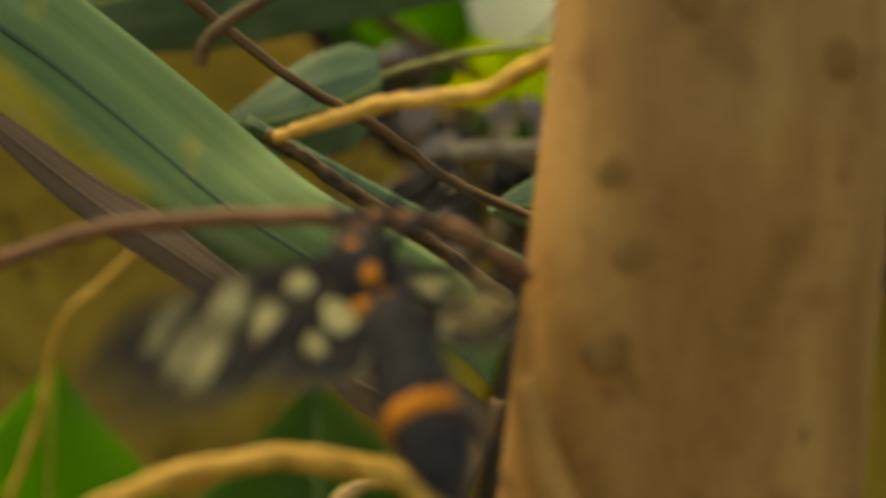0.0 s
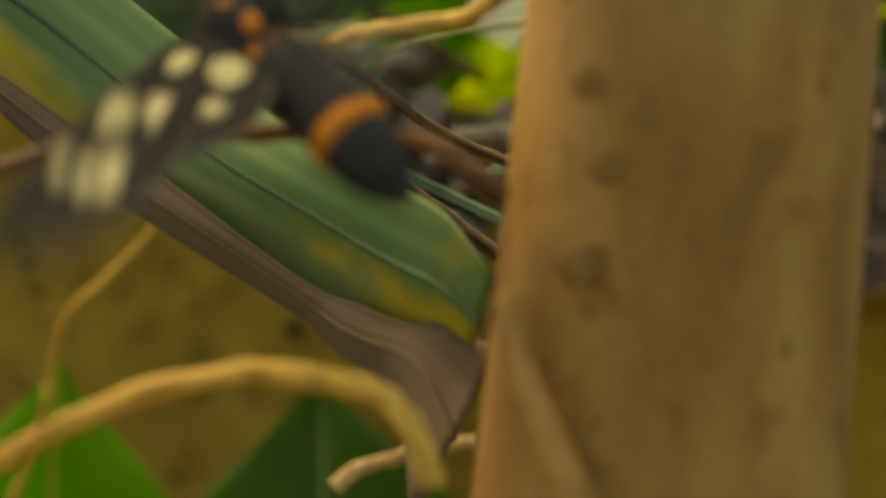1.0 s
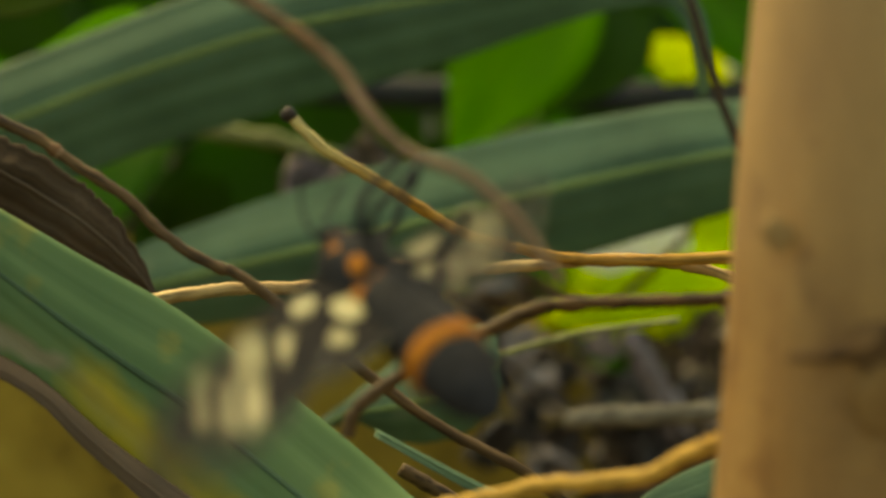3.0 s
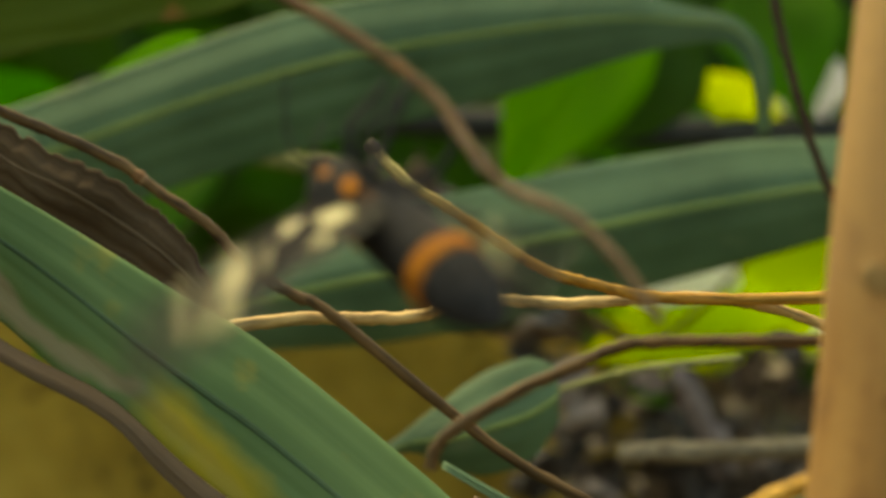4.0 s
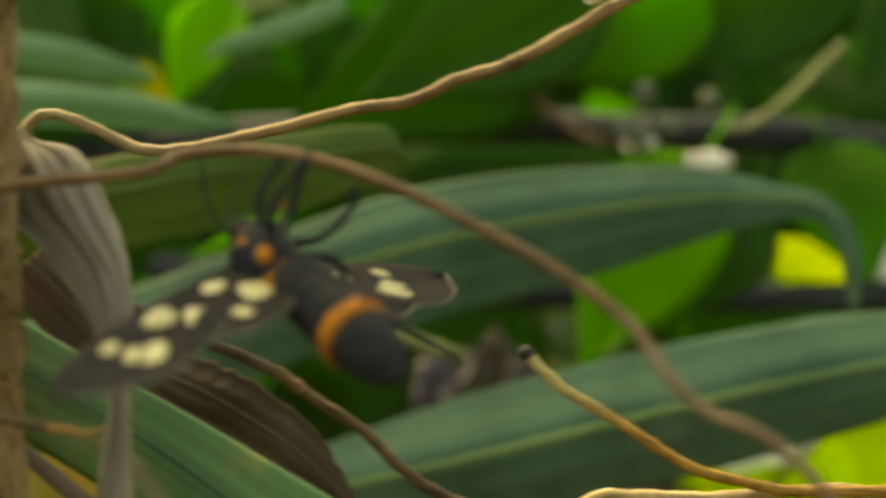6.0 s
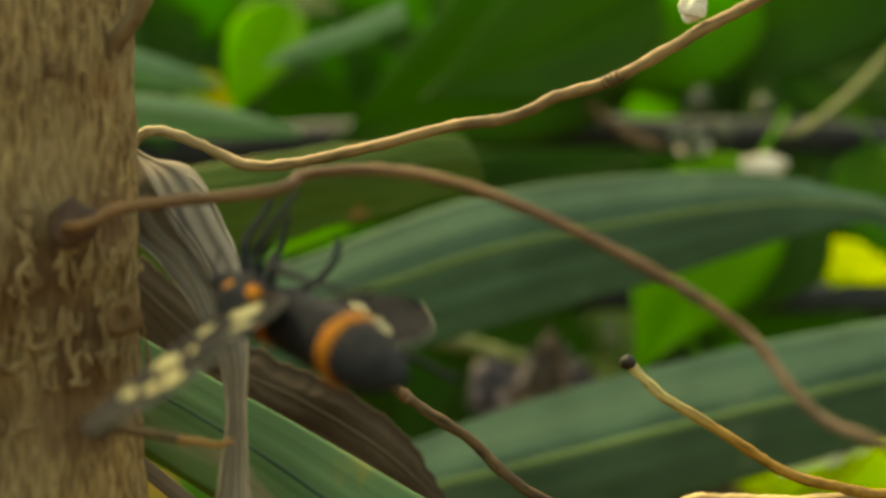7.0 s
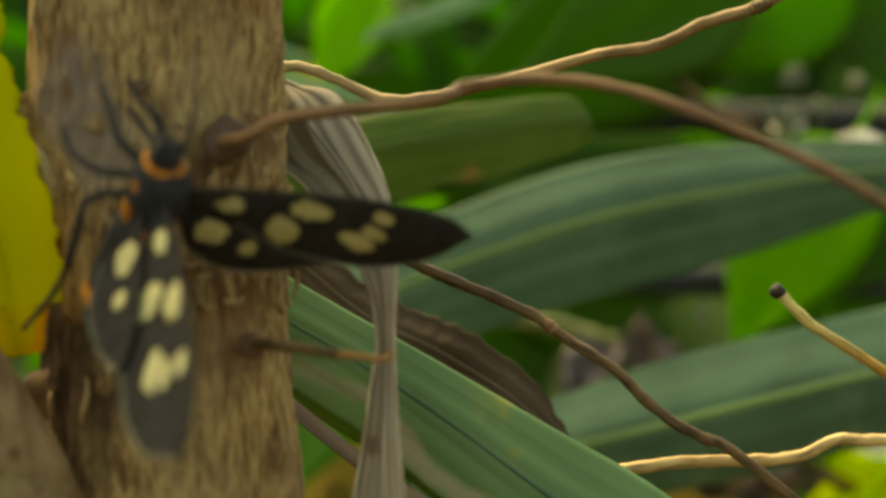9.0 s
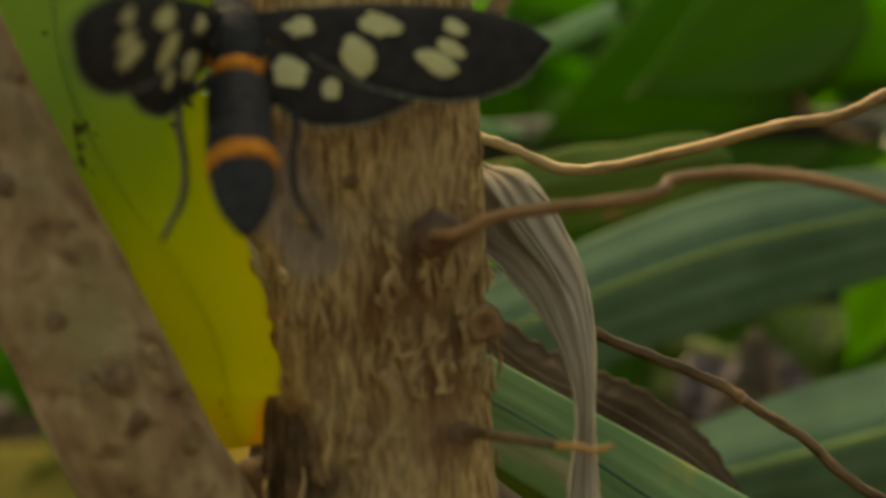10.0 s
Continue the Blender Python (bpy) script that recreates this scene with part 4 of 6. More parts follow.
strap_leaf("strap_leaf", [(0.0282, 0.1700, 0.5659), (0.0311, 0.1720, 0.5677), (0.0341, 0.1740, 0.5689), (0.0381, 0.1760, 0.5700), (0.0468, 0.1800, 0.5725), (0.0602, 0.1850, 0.5750)],
    [(0.0287, 0.1700, 0.5655), (0.0317, 0.1720, 0.5641), (0.0357, 0.1740, 0.5632), (0.0403, 0.1760, 0.5635), (0.0496, 0.1800, 0.5666), (0.0616, 0.1850, 0.5684)], STRAP, "green strap leaf tip behind the smooth stem", ridge=0.45, seed=9.0)
strap_leaf("strap_leaf", [(-0.0699, 0.2620, 0.6361), (-0.0515, 0.2620, 0.6337), (-0.0444, 0.2620, 0.6318), (-0.0380, 0.2620, 0.6289)],
    [(-0.0699, 0.2620, 0.6318), (-0.0515, 0.2620, 0.6294), (-0.0451, 0.2620, 0.6282), (-0.0384, 0.2620, 0.6282)], STRAP_PALE, "distant pale green strap leaf", ridge=0.5, fold=0.2, seed=10.0)
strap_leaf("strap_leaf", [(-0.0693, 0.2500, 0.6285), (-0.0490, 0.2500, 0.6269), (-0.0388, 0.2500, 0.6256), (-0.0267, 0.2500, 0.6221)],
    [(-0.0693, 0.2500, 0.6224), (-0.0490, 0.2500, 0.6216), (-0.0396, 0.2500, 0.6212), (-0.0270, 0.2500, 0.6213)], STRAP_PALE, "distant pale green strap leaf", ridge=0.4, fold=0.2, seed=11.0)
strap_leaf("strap_leaf", [(-0.0323, 0.2630, 0.6318), (-0.0276, 0.2640, 0.6345), (-0.0220, 0.2650, 0.6366), (-0.0148, 0.2660, 0.6397)],
    [(-0.0321, 0.2630, 0.6313), (-0.0269, 0.2640, 0.6320), (-0.0213, 0.2650, 0.6337), (-0.0141, 0.2660, 0.6368)], STRAP_PALE, "distant pale green strap leaf tip", ridge=0.5, fold=0.2, rib=False, seed=12.0)

strap_leaf("strap_leaf", [(0.0086, 0.1680, 0.5737), (0.0154, 0.1680, 0.5700), (0.0228, 0.1680, 0.5662), (0.0275, 0.1680, 0.5639), (0.0314, 0.1680, 0.5621), (0.0362, 0.1680, 0.5598)],
    [(0.0084, 0.1670, 0.5733), (0.0150, 0.1670, 0.5694), (0.0223, 0.1670, 0.5655), (0.0271, 0.1670, 0.5632), (0.0309, 0.1670, 0.5614), (0.0356, 0.1670, 0.5592)], STRAP, "narrow pale-edged strap leaf behind the scarred one", ridge=0.4, fold=0.2, rib_mat=STRAP, seed=15.0)

# the hanging withered leaf and the yellow one beside the rough stem
DRY_SIDES = ([(-0.0347, 0.1450, 0.6168), (-0.0319, 0.1430, 0.6141), (-0.0324, 0.1410, 0.6095), (-0.0297, 0.1400, 0.6069), (-0.0271, 0.1390, 0.6036), (-0.0253, 0.1380, 0.6001), (-0.0247, 0.1380, 0.5963), (-0.0252, 0.1380, 0.5925), (-0.0258, 0.1380, 0.5887), (-0.0264, 0.1380, 0.5852), (-0.0270, 0.1380, 0.5803)],
    [(-0.0343, 0.1450, 0.6172), (-0.0313, 0.1430, 0.6145), (-0.0271, 0.1410, 0.6123), (-0.0247, 0.1400, 0.6084), (-0.0236, 0.1390, 0.6047), (-0.0233, 0.1380, 0.6005), (-0.0235, 0.1380, 0.5963), (-0.0234, 0.1380, 0.5925), (-0.0232, 0.1380, 0.5886), (-0.0229, 0.1380, 0.5852), (-0.0228, 0.1380, 0.5802)])
dry = strap_leaf("dry_leaf", *DRY_SIDES, DRY, "withered grey leaf hanging twisted beside the rough stem", ridge=0.58, fold=0.3, rib_mat=DRY, rib_size=0.008, seed=13.0, wave=0.26, n=90, pleat=0.035)
for line in DRY_SIDES:
    part("margin", tube([Vector(q) - dry.location for q in line], lambda s: 0.00013, 90, 6, 0.5, 4.0), DRY_EDGE, dry, "pale curled margin")
strap_leaf("yellow_leaf", [(-0.0464, 0.1350, 0.6416), (-0.0474, 0.1340, 0.6311), (-0.0484, 0.1330, 0.6231), (-0.0485, 0.1320, 0.6177), (-0.0474, 0.1310, 0.6128), (-0.0460, 0.1300, 0.6090), (-0.0445, 0.1290, 0.6038), (-0.0439, 0.1280, 0.5995), (-0.0448, 0.1280, 0.5990), (-0.0451, 0.1280, 0.5977), (-0.0452, 0.1280, 0.5960)],
    [(-0.0700, 0.1350, 0.6422), (-0.0690, 0.1340, 0.6316), (-0.0670, 0.1330, 0.6234), (-0.0645, 0.1330, 0.6181), (-0.0604, 0.1320, 0.6130), (-0.0566, 0.1310, 0.6092), (-0.0521, 0.1300, 0.6040), (-0.0502, 0.1290, 0.5996), (-0.0492, 0.1290, 0.5977), (-0.0485, 0.1290, 0.5964), (-0.0477, 0.1290, 0.5956)], YELLOW, "yellowing leaf with a ragged orange edge between branch and stem", ridge=0.55, fold=0.06, rib_mat=YELLOW, rib_size=0.002, seed=14.0, wave=0.05, n=140, ragged=0.07, pleat=0.0)

# ---- stubs, knobs and scars on the stems ----
def stem_bit(name, points, r0, r1, parent, mat, label="", seed=0.0):
    off = -parent.location
    bm = tube([Vector(p) + off for p in points], lambda s: r0 + (r1 - r0) * s, 36, 10, 0.2, seed)
    return part(name, bm, mat, parent, label)


def bark_flakes(parent, low, high, count, seed, mat, span=(-1.1, 1.25), curl=0.7):
    """Lifting bark on the side of the stem that faces -Y: bent curls and upright slivers, each a small tapered strip."""
    rng = random.Random(seed)
    low, high = Vector(low), Vector(high)
    for k in range(count):
        w, r = rng.uniform(*span), 0.0091
        axis = low.lerp(high, rng.random())
        out = Vector((math.sin(w), -math.cos(w), 0))
        along = Vector((math.cos(w), math.sin(w), 0))
        up = Vector((0, 0, 1))
        place = axis + out * r - parent.location
        pts = []
        if rng.random() < curl:
            size, sweep, start, tilt = rng.uniform(0.0003, 0.0008), rng.uniform(1.3, 3.6), rng.uniform(0, 6.28), rng.uniform(0.8, 1.9)
            for i in range(7):
                f = start + sweep * i / 6
                pts.append(place + (along * math.cos(f) + up * math.sin(f) * tilt) * size * (1 + 0.3 * math.sin(2.3 * f + k)) + out * 0.0001 * math.sin(math.pi * i / 6))
            thick = rng.uniform(0.00013, 0.00022)
        else:
            tall, lean = rng.uniform(0.0006, 0.0015), rng.uniform(-0.25, 0.25)
            for i in range(6):
                f = i / 5 - 0.5
                pts.append(place + up * f * 2 * tall + along * (lean * f + 0.12 * math.sin(5 * f + k)) * tall + out * 0.00012 * (1 - 4 * f * f))
            thick = rng.uniform(0.00012, 0.0002)
        part("bark_flake", tube(pts, lambda q: thick * (0.35 + 0.85 * math.sin(math.pi * (0.08 + 0.84 * q))), 14, 6, 0.4, seed + k), mat, parent)


def knob(parent, place, size, mat, seed, name="knob", flat=0.6, hollow=0.0):
    """A woody lump or a ringed scar on the bark, pressed into it."""
    bm = bmesh.new()
    bmesh.ops.create_icosphere(bm, subdivisions=3, radius=size)
    for v in bm.verts:
        k = 1 + 0.35 * noise.noise(v.co / size * 1.2 + Vector((seed, 0, 0)))
        v.co *= k
        rim = math.hypot(v.co.x, v.co.z) / size
        v.co.y *= flat
        if hollow and v.co.y < 0:
            v.co.y += hollow * size * max(0.0, 1 - rim * 1.5)
        v.co += Vector(place) - parent.location
    return part(name, bm, mat, parent)


stem_bit("root_stub", [(-0.0325, 0.1305, 0.5963), (-0.0301, 0.1275, 0.5962), (-0.0278, 0.1260, 0.5959), (-0.0262, 0.1250, 0.5957)], 0.00042, 0.00028, rough_stem, ROOT_BROWN, "short brown root stub", 2.0)
stem_bit("root_tip", [(-0.0264, 0.1251, 0.5957), (-0.0250, 0.1246, 0.5956), (-0.0240, 0.1243, 0.5954), (-0.0229, 0.1240, 0.5957)], 0.00029, 0.00018, rough_stem, ROOT_BARK, "orange-tan broken root tip", 2.5)
stem_bit("side_twig", [(-0.0322, 0.1340, 0.6205), (-0.0312, 0.1330, 0.6216), (-0.0300, 0.1320, 0.6229), (-0.0282, 0.1310, 0.6258)], 0.0007, 0.0006, rough_stem, LIMB_BARK, "small grey side twig", 4.0)
stem_bit("bark_splinter", [(-0.0466, 0.1325, 0.6090), (-0.0455, 0.1322, 0.6071), (-0.0445, 0.1320, 0.6052), (-0.0436, 0.1318, 0.6031), (-0.0433, 0.1315, 0.6016)], 0.0005, 0.0011, rough_stem, ROOT_TAN_DULL, "pale ribbed splinter of bark", 6.0)
knob(rough_stem, (-0.0337, 0.1292, 0.6092), 0.0016, ROOT_COLLAR, 1.0, "root_collar", 0.7)
knob(rough_stem, (-0.0457, 0.1345, 0.5929), 0.0024, BARK_DARK, 22.0, "swelling", 0.8)
knob(rough_stem, (-0.0447, 0.1335, 0.5904), 0.002, BARK_DARK, 23.0, "swelling", 0.8)
knob(rough_stem, (-0.0324, 0.1302, 0.5962), 0.0009, ROOT_COLLAR, 2.0, "root_collar", 0.35)
knob(rough_stem, (-0.0308, 0.1318, 0.6032), 0.0013, BARK, 3.0, "ringed_scar", 0.7, 1.0)
knob(rough_stem, (-0.0367, 0.1290, 0.6098), 0.00068, BARK_KNOB, 4.0, flat=0.35)
knob(rough_stem, (-0.0389, 0.1289, 0.5963), 0.00076, BARK_KNOB, 5.0, flat=0.35)
knob(rough_stem, (-0.0420, 0.1295, 0.6105), 0.00076, BARK_KNOB, 7.0, flat=0.35)
knob(rough_stem, (-0.0412, 0.1296, 0.5939), 0.00100, BARK_KNOB, 8.0, flat=0.35)
knob(rough_stem, (-0.0391, 0.1288, 0.6128), 0.00051, BARK_KNOB, 10.0, flat=0.35)
knob(rough_stem, (-0.0366, 0.1290, 0.6095), 0.00059, BARK_KNOB, 11.0, flat=0.35)
knob(rough_stem, (-0.0367, 0.1292, 0.6096), 0.00059, BARK_KNOB, 12.0, flat=0.35)
knob(rough_stem, (-0.0348, 0.1290, 0.6192), 0.00051, BARK_KNOB, 13.0, flat=0.35)
bark_flakes(rough_stem, (-0.0387, 0.1375, 0.5985), (-0.0391, 0.1375, 0.6090), 70, 31, FLAKE, (0.15, 1.3), 0.7)
bark_flakes(rough_stem, (-0.0384, 0.1375, 0.5880), (-0.0398, 0.1375, 0.6290), 60, 57, FLAKE, (-1.2, 1.25), 0.25)
for place, size, mat, flat in (((-0.0530, 0.1188, 0.6021), 0.0007, LIMB_SCAB, 0.5), ((-0.0526, 0.1188, 0.6010), 0.0010, LIMB_DARK, 0.5), ((-0.0548, 0.1188, 0.6007), 0.0007, LIMB_SCAB, 0.5), ((-0.0538, 0.1188, 0.6014), 0.0006, LIMB_SCAB, 0.6), ((-0.0503, 0.1198, 0.6019), 0.0005, LIMB_SCAB, 0.5), ((-0.0507, 0.1198, 0.6024), 0.0005, LIMB_SCAB, 0.5), ((-0.0489, 0.1212, 0.5968), 0.0007, LIMB_SCAB, 0.5), ((-0.0485, 0.1222, 0.5933), 0.0009, LIMB_DARK, 0.6), ((-0.0486, 0.1220, 0.5943), 0.0006, LIMB_SCAB, 0.5), ((-0.0529, 0.1216, 0.5925), 0.0010, LIMB_DARK, 0.35), ((-0.0577, 0.1186, 0.6075), 0.0007, LIMB_SCAB, 0.4), ((-0.0592, 0.1184, 0.6128), 0.0008, LIMB_DARK, 0.3), ((-0.0515, 0.1193, 0.5985), 0.0006, LIMB_DARK, 0.3), ((-0.0563, 0.1186, 0.6046), 0.0006, LIMB_DARK, 0.3)):
    knob(branch, place, size, mat, place[0] * 3000, "bark_knob", flat)
stem_bit("root_scar", [(0.0351, 0.1062, 0.5878), (0.0337, 0.1066, 0.5875), (0.0324, 0.1071, 0.5872), (0.0307, 0.1075, 0.5871)], 0.00045, 0.00025, smooth_stem, SCAR_BARK, "dark sunken root scar", 3.0)
knob(smooth_stem, (0.0349, 0.1066, 0.5877), 0.0013, SCAR_BARK, 20.0, "root_scar", flat=0.25)
knob(smooth_stem, (0.0353, 0.1064, 0.5849), 0.0017, SPOT_BARK, 20.5, "root_scar", flat=0.18)
for place, size in (((0.0379, 0.1062, 0.5691), 0.0016), ((0.0352, 0.1062, 0.5732), 0.0011), ((0.0377, 0.1062, 0.5614), 0.0013), ((0.0320, 0.1062, 0.5709), 0.0009), ((0.0309, 0.1062, 0.5752), 0.0008), ((0.0428, 0.1062, 0.5813), 0.0011), ((0.0307, 0.1060, 0.5656), 0.0012), ((0.0368, 0.1060, 0.5685), 0.0009), ((0.0407, 0.1060, 0.5612), 0.0010), ((0.0340, 0.1060, 0.5561), 0.0011)):
    knob(smooth_stem, (place[0], place[1] + 0.0003, place[2]), size, SPOT_BARK, size * 9000, "bark_spot", 0.12)
knob(smooth_stem, (0.0305, 0.1093, 0.5933), 0.0009, SMOOTH_BARK, 21.0, flat=0.3)

# ---- small roots and twigs ----
root("aerial_root", [(0.0155, 0.2000, 0.5329), (0.0175, 0.2000, 0.5346), (0.0213, 0.2000, 0.5358), (0.0261, 0.2000, 0.5370), (0.0293, 0.2000, 0.5374)], 0.0008, 0.0007, ROOT_TAN, "pale root over a dark leaf", n=50, seed=25)
root("thin_stalk", [(0.0466, 0.2566, 0.5853), (0.0441, 0.2566, 0.5822), (0.0395, 0.2566, 0.5777), (0.0353, 0.2566, 0.5743)], 0.00026, 0.00020, ROOT_BROWN, "hair-thin brown stalk over a lime leaf", n=30, seed=27)
root("thin_stalk", [(0.0118, 0.2000, 0.5724), (0.0156, 0.2000, 0.5738), (0.0209, 0.2000, 0.5758), (0.0279, 0.2000, 0.5776), (0.0370, 0.2000, 0.5787)], 0.0003, 0.0003, TWIG_GREEN, "thin pale green stalk over the litter", n=40, seed=28)
root("twig", [(0.0500, 0.2870, 0.5819), (0.0468, 0.2870, 0.5780), (0.0413, 0.2870, 0.5729), (0.0381, 0.2870, 0.5710), (0.0345, 0.2870, 0.5696)], 0.00040, 0.00030, BARK_DARK, "dark stem of a shrub against bright leaves", n=40, seed=29)
root("twig", [(0.0176, 0.2910, 0.5806), (0.0212, 0.2910, 0.5783), (0.0296, 0.2910, 0.5733), (0.0384, 0.2910, 0.5688), (0.0485, 0.2910, 0.5638)], 0.00120, 0.00090, BARK_DARK, "dark slanting shrub stem", n=40, seed=31)
root("twig", [(-0.0164, 0.2800, 0.5962), (-0.0119, 0.2800, 0.5951), (-0.0078, 0.2800, 0.5946), (-0.0029, 0.2800, 0.5933), (0.0016, 0.2800, 0.5920)], 0.00120, 0.00085, TWIG_GREEN, "pale yellow-green broken twig with grey lichen", n=40, seed=33, wobble=0.5)
root("twig", [(0.0272, 0.2187, 0.5663), (0.0323, 0.2187, 0.5666), (0.0394, 0.2187, 0.5668), (0.0483, 0.2187, 0.5674), (0.0583, 0.2187, 0.5680)], 0.00115, 0.00115, TWIG_PALE, "weathered grey-brown straight stick on the litter", n=40, seed=35)
root("twig", [(0.0398, 0.2760, 0.5680), (0.0406, 0.2750, 0.5668), (0.0420, 0.2750, 0.5645), (0.0446, 0.2750, 0.5595), (0.0470, 0.2760, 0.5545)], 0.0014, 0.0019, MAUVE, "dark purplish dead stalk on the litter", n=40, seed=47, wobble=0.35)
root("twig", [(0.0436, 0.2000, 0.6217), (0.0452, 0.2000, 0.6214), (0.0482, 0.2000, 0.6215), (0.0536, 0.2000, 0.6221)], 0.0007, 0.0006, ROOT_BROWN, "broken brown twig end", n=30, seed=37)
root("aerial_root", [(-0.0616, 0.1260, 0.5910), (-0.0594, 0.1260, 0.5910), (-0.0574, 0.1265, 0.5908), (-0.0550, 0.1270, 0.5900), (-0.0527, 0.1280, 0.5882)], 0.0006, 0.0006, ROOT_RED, "short red-brown root by the leaning branch", n=40, seed=39)
root("leaf_stalk", [(-0.0031, 0.2450, 0.5599), (-0.0081, 0.2474, 0.5531), (-0.0134, 0.2499, 0.5476), (-0.0183, 0.2523, 0.5431), (-0.0206, 0.2547, 0.5369), (-0.0219, 0.2571, 0.5321), (-0.0244, 0.2596, 0.5242), (-0.0276, 0.2620, 0.5169)], 0.00030, 0.00062, ROOT_ORANGE, "thin tan leaf stalk before the plaster wall", n=50, seed=41)

# ---- broad leaves low by the wall ----
broad_leaf("broad_leaf", (-0.0242, 0.2600, 0.4880), (-0.0220, 0.2665, 0.5350), 0.044, (0.1, -1, 0.2), BROAD_LIT, "fresh green pointed leaf hanging before the plaster wall", 1.0, rib_mat=ROOT_ORANGE, stalk=False)
broad_leaf("broad_leaf", (0.0135, 0.2500, 0.4900), (0.0122, 0.2550, 0.5355), 0.048, (0, -1, 0.3), BROAD_DARK, "dark green rounded leaf before the plaster wall", 2.0, rib_mat=RIB)

# ---- broad leaves behind, some with a glow of light from above put into their colour ----
broad_leaf("broad_leaf", (0.0890, 0.3000, 0.5805), (0.0286, 0.2920, 0.5742), 0.028, (0.0, -0.75, 0.7), BROAD_BACKLIT, "lime yellow leaf lit from behind above the litter", 3.0, droop=0.02)
broad_leaf("broad_leaf", (0.0333, 0.2800, 0.6192), (0.0151, 0.2770, 0.5907), 0.021, (-0.3, -1, 0.3), BROAD_LIME_DULL, "bright green oval leaf hanging behind the strap leaves", 6.0)
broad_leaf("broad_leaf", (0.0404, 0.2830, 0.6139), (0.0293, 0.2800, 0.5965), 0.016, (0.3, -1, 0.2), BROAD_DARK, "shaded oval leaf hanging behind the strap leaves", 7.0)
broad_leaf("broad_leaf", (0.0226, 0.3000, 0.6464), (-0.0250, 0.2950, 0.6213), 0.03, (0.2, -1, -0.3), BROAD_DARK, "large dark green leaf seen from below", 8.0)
broad_leaf("broad_leaf", (0.0350, 0.3100, 0.6495), (0.0078, 0.3000, 0.6295), 0.017, (0.3, -1, -0.2), BROAD_LIT, "bright green leaf seen from below", 9.0)
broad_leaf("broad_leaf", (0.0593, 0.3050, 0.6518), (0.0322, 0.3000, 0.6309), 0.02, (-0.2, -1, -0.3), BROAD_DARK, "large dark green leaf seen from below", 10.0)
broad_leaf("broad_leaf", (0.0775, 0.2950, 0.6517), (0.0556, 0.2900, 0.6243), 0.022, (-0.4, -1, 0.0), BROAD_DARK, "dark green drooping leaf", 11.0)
broad_leaf("broad_leaf", (-0.0314, 0.2900, 0.6423), (-0.0398, 0.2850, 0.6271), 0.012, (-0.3, -1, 0.2), BROAD_LIME_DULL, "small light green leaf in the shade", 12.0)
broad_leaf("broad_leaf", (0.0367, 0.3000, 0.6441), (0.0106, 0.2950, 0.6299), 0.017, (0.1, -1, -0.2), BROAD_LIT, "bright green leaf seen from below", 13.0)
broad_leaf("broad_leaf", (-0.0446, 0.2750, 0.6300), (-0.0372, 0.2750, 0.6258), 0.007, (0, -1, 0.4), YELLOW, "small yellowed leaf caught behind", 14.0)
broad_leaf("broad_leaf", (0.0580, 0.3100, 0.5999), (0.0440, 0.3050, 0.6088), 0.0095, (0, -1, 0.3), BROAD_BACKLIT, "lime leaf between the strap leaves", 15.0)
broad_leaf("broad_leaf", (-0.0214, 0.2600, 0.6108), (-0.0332, 0.2550, 0.6064), 0.0026, (0, -1, 0.4), BROAD_LIME_DULL, "narrow lime leaf tip", 16.0)
broad_leaf("broad_leaf", (0.0553, 0.3100, 0.6225), (0.0612, 0.3000, 0.6021), 0.02, (0, -1, 0.3), BROAD, "mid green leaf in the shade", 17.0)
broad_leaf("broad_leaf", (-0.0633, 0.1500, 0.6303), (-0.0561, 0.1480, 0.6164), 0.014, (0.2, -1, 0.1), BROAD, "soft green leaf behind the leaning branch", 19.0)
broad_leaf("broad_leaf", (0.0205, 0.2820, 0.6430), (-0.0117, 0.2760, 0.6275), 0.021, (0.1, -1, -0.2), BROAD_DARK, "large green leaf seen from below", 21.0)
broad_leaf("broad_leaf", (0.0559, 0.2890, 0.5764), (0.0315, 0.2860, 0.5687), 0.0125, (0.1, -0.8, 0.6), BROAD_BACKLIT, "lime yellow leaf lit from behind", 22.0, droop=0.02)
broad_leaf("broad_leaf", (0.0325, 0.2950, 0.5931), (0.0315, 0.2910, 0.5735), 0.0125, (0.25, -1, 0.2), BROAD_LIT, "green leaf hanging before the lime leaves", 23.0)
broad_leaf("broad_leaf", (0.0544, 0.3020, 0.5750), (0.0288, 0.3000, 0.5669), 0.0165, (0.05, -1, 0.25), BROAD_BACKLIT, "lime yellow leaf lit from behind under the white lump", 24.0, droop=0.02)
broad_leaf("broad_leaf", (0.0271, 0.2960, 0.5909), (0.0330, 0.2940, 0.5727), 0.0125, (-0.3, -1, 0.2), BROAD_LIME_DULL, "bright green leaf with a rolled edge beside the lime one", 25.0)
broad_leaf("broad_leaf", (0.0172, 0.3180, 0.5835), (0.0296, 0.3150, 0.5696), 0.0115, (0.1, -1, 0.3), BROAD_LIME_DULL, "pale green leaf behind a dark shrub stem", 26.0)


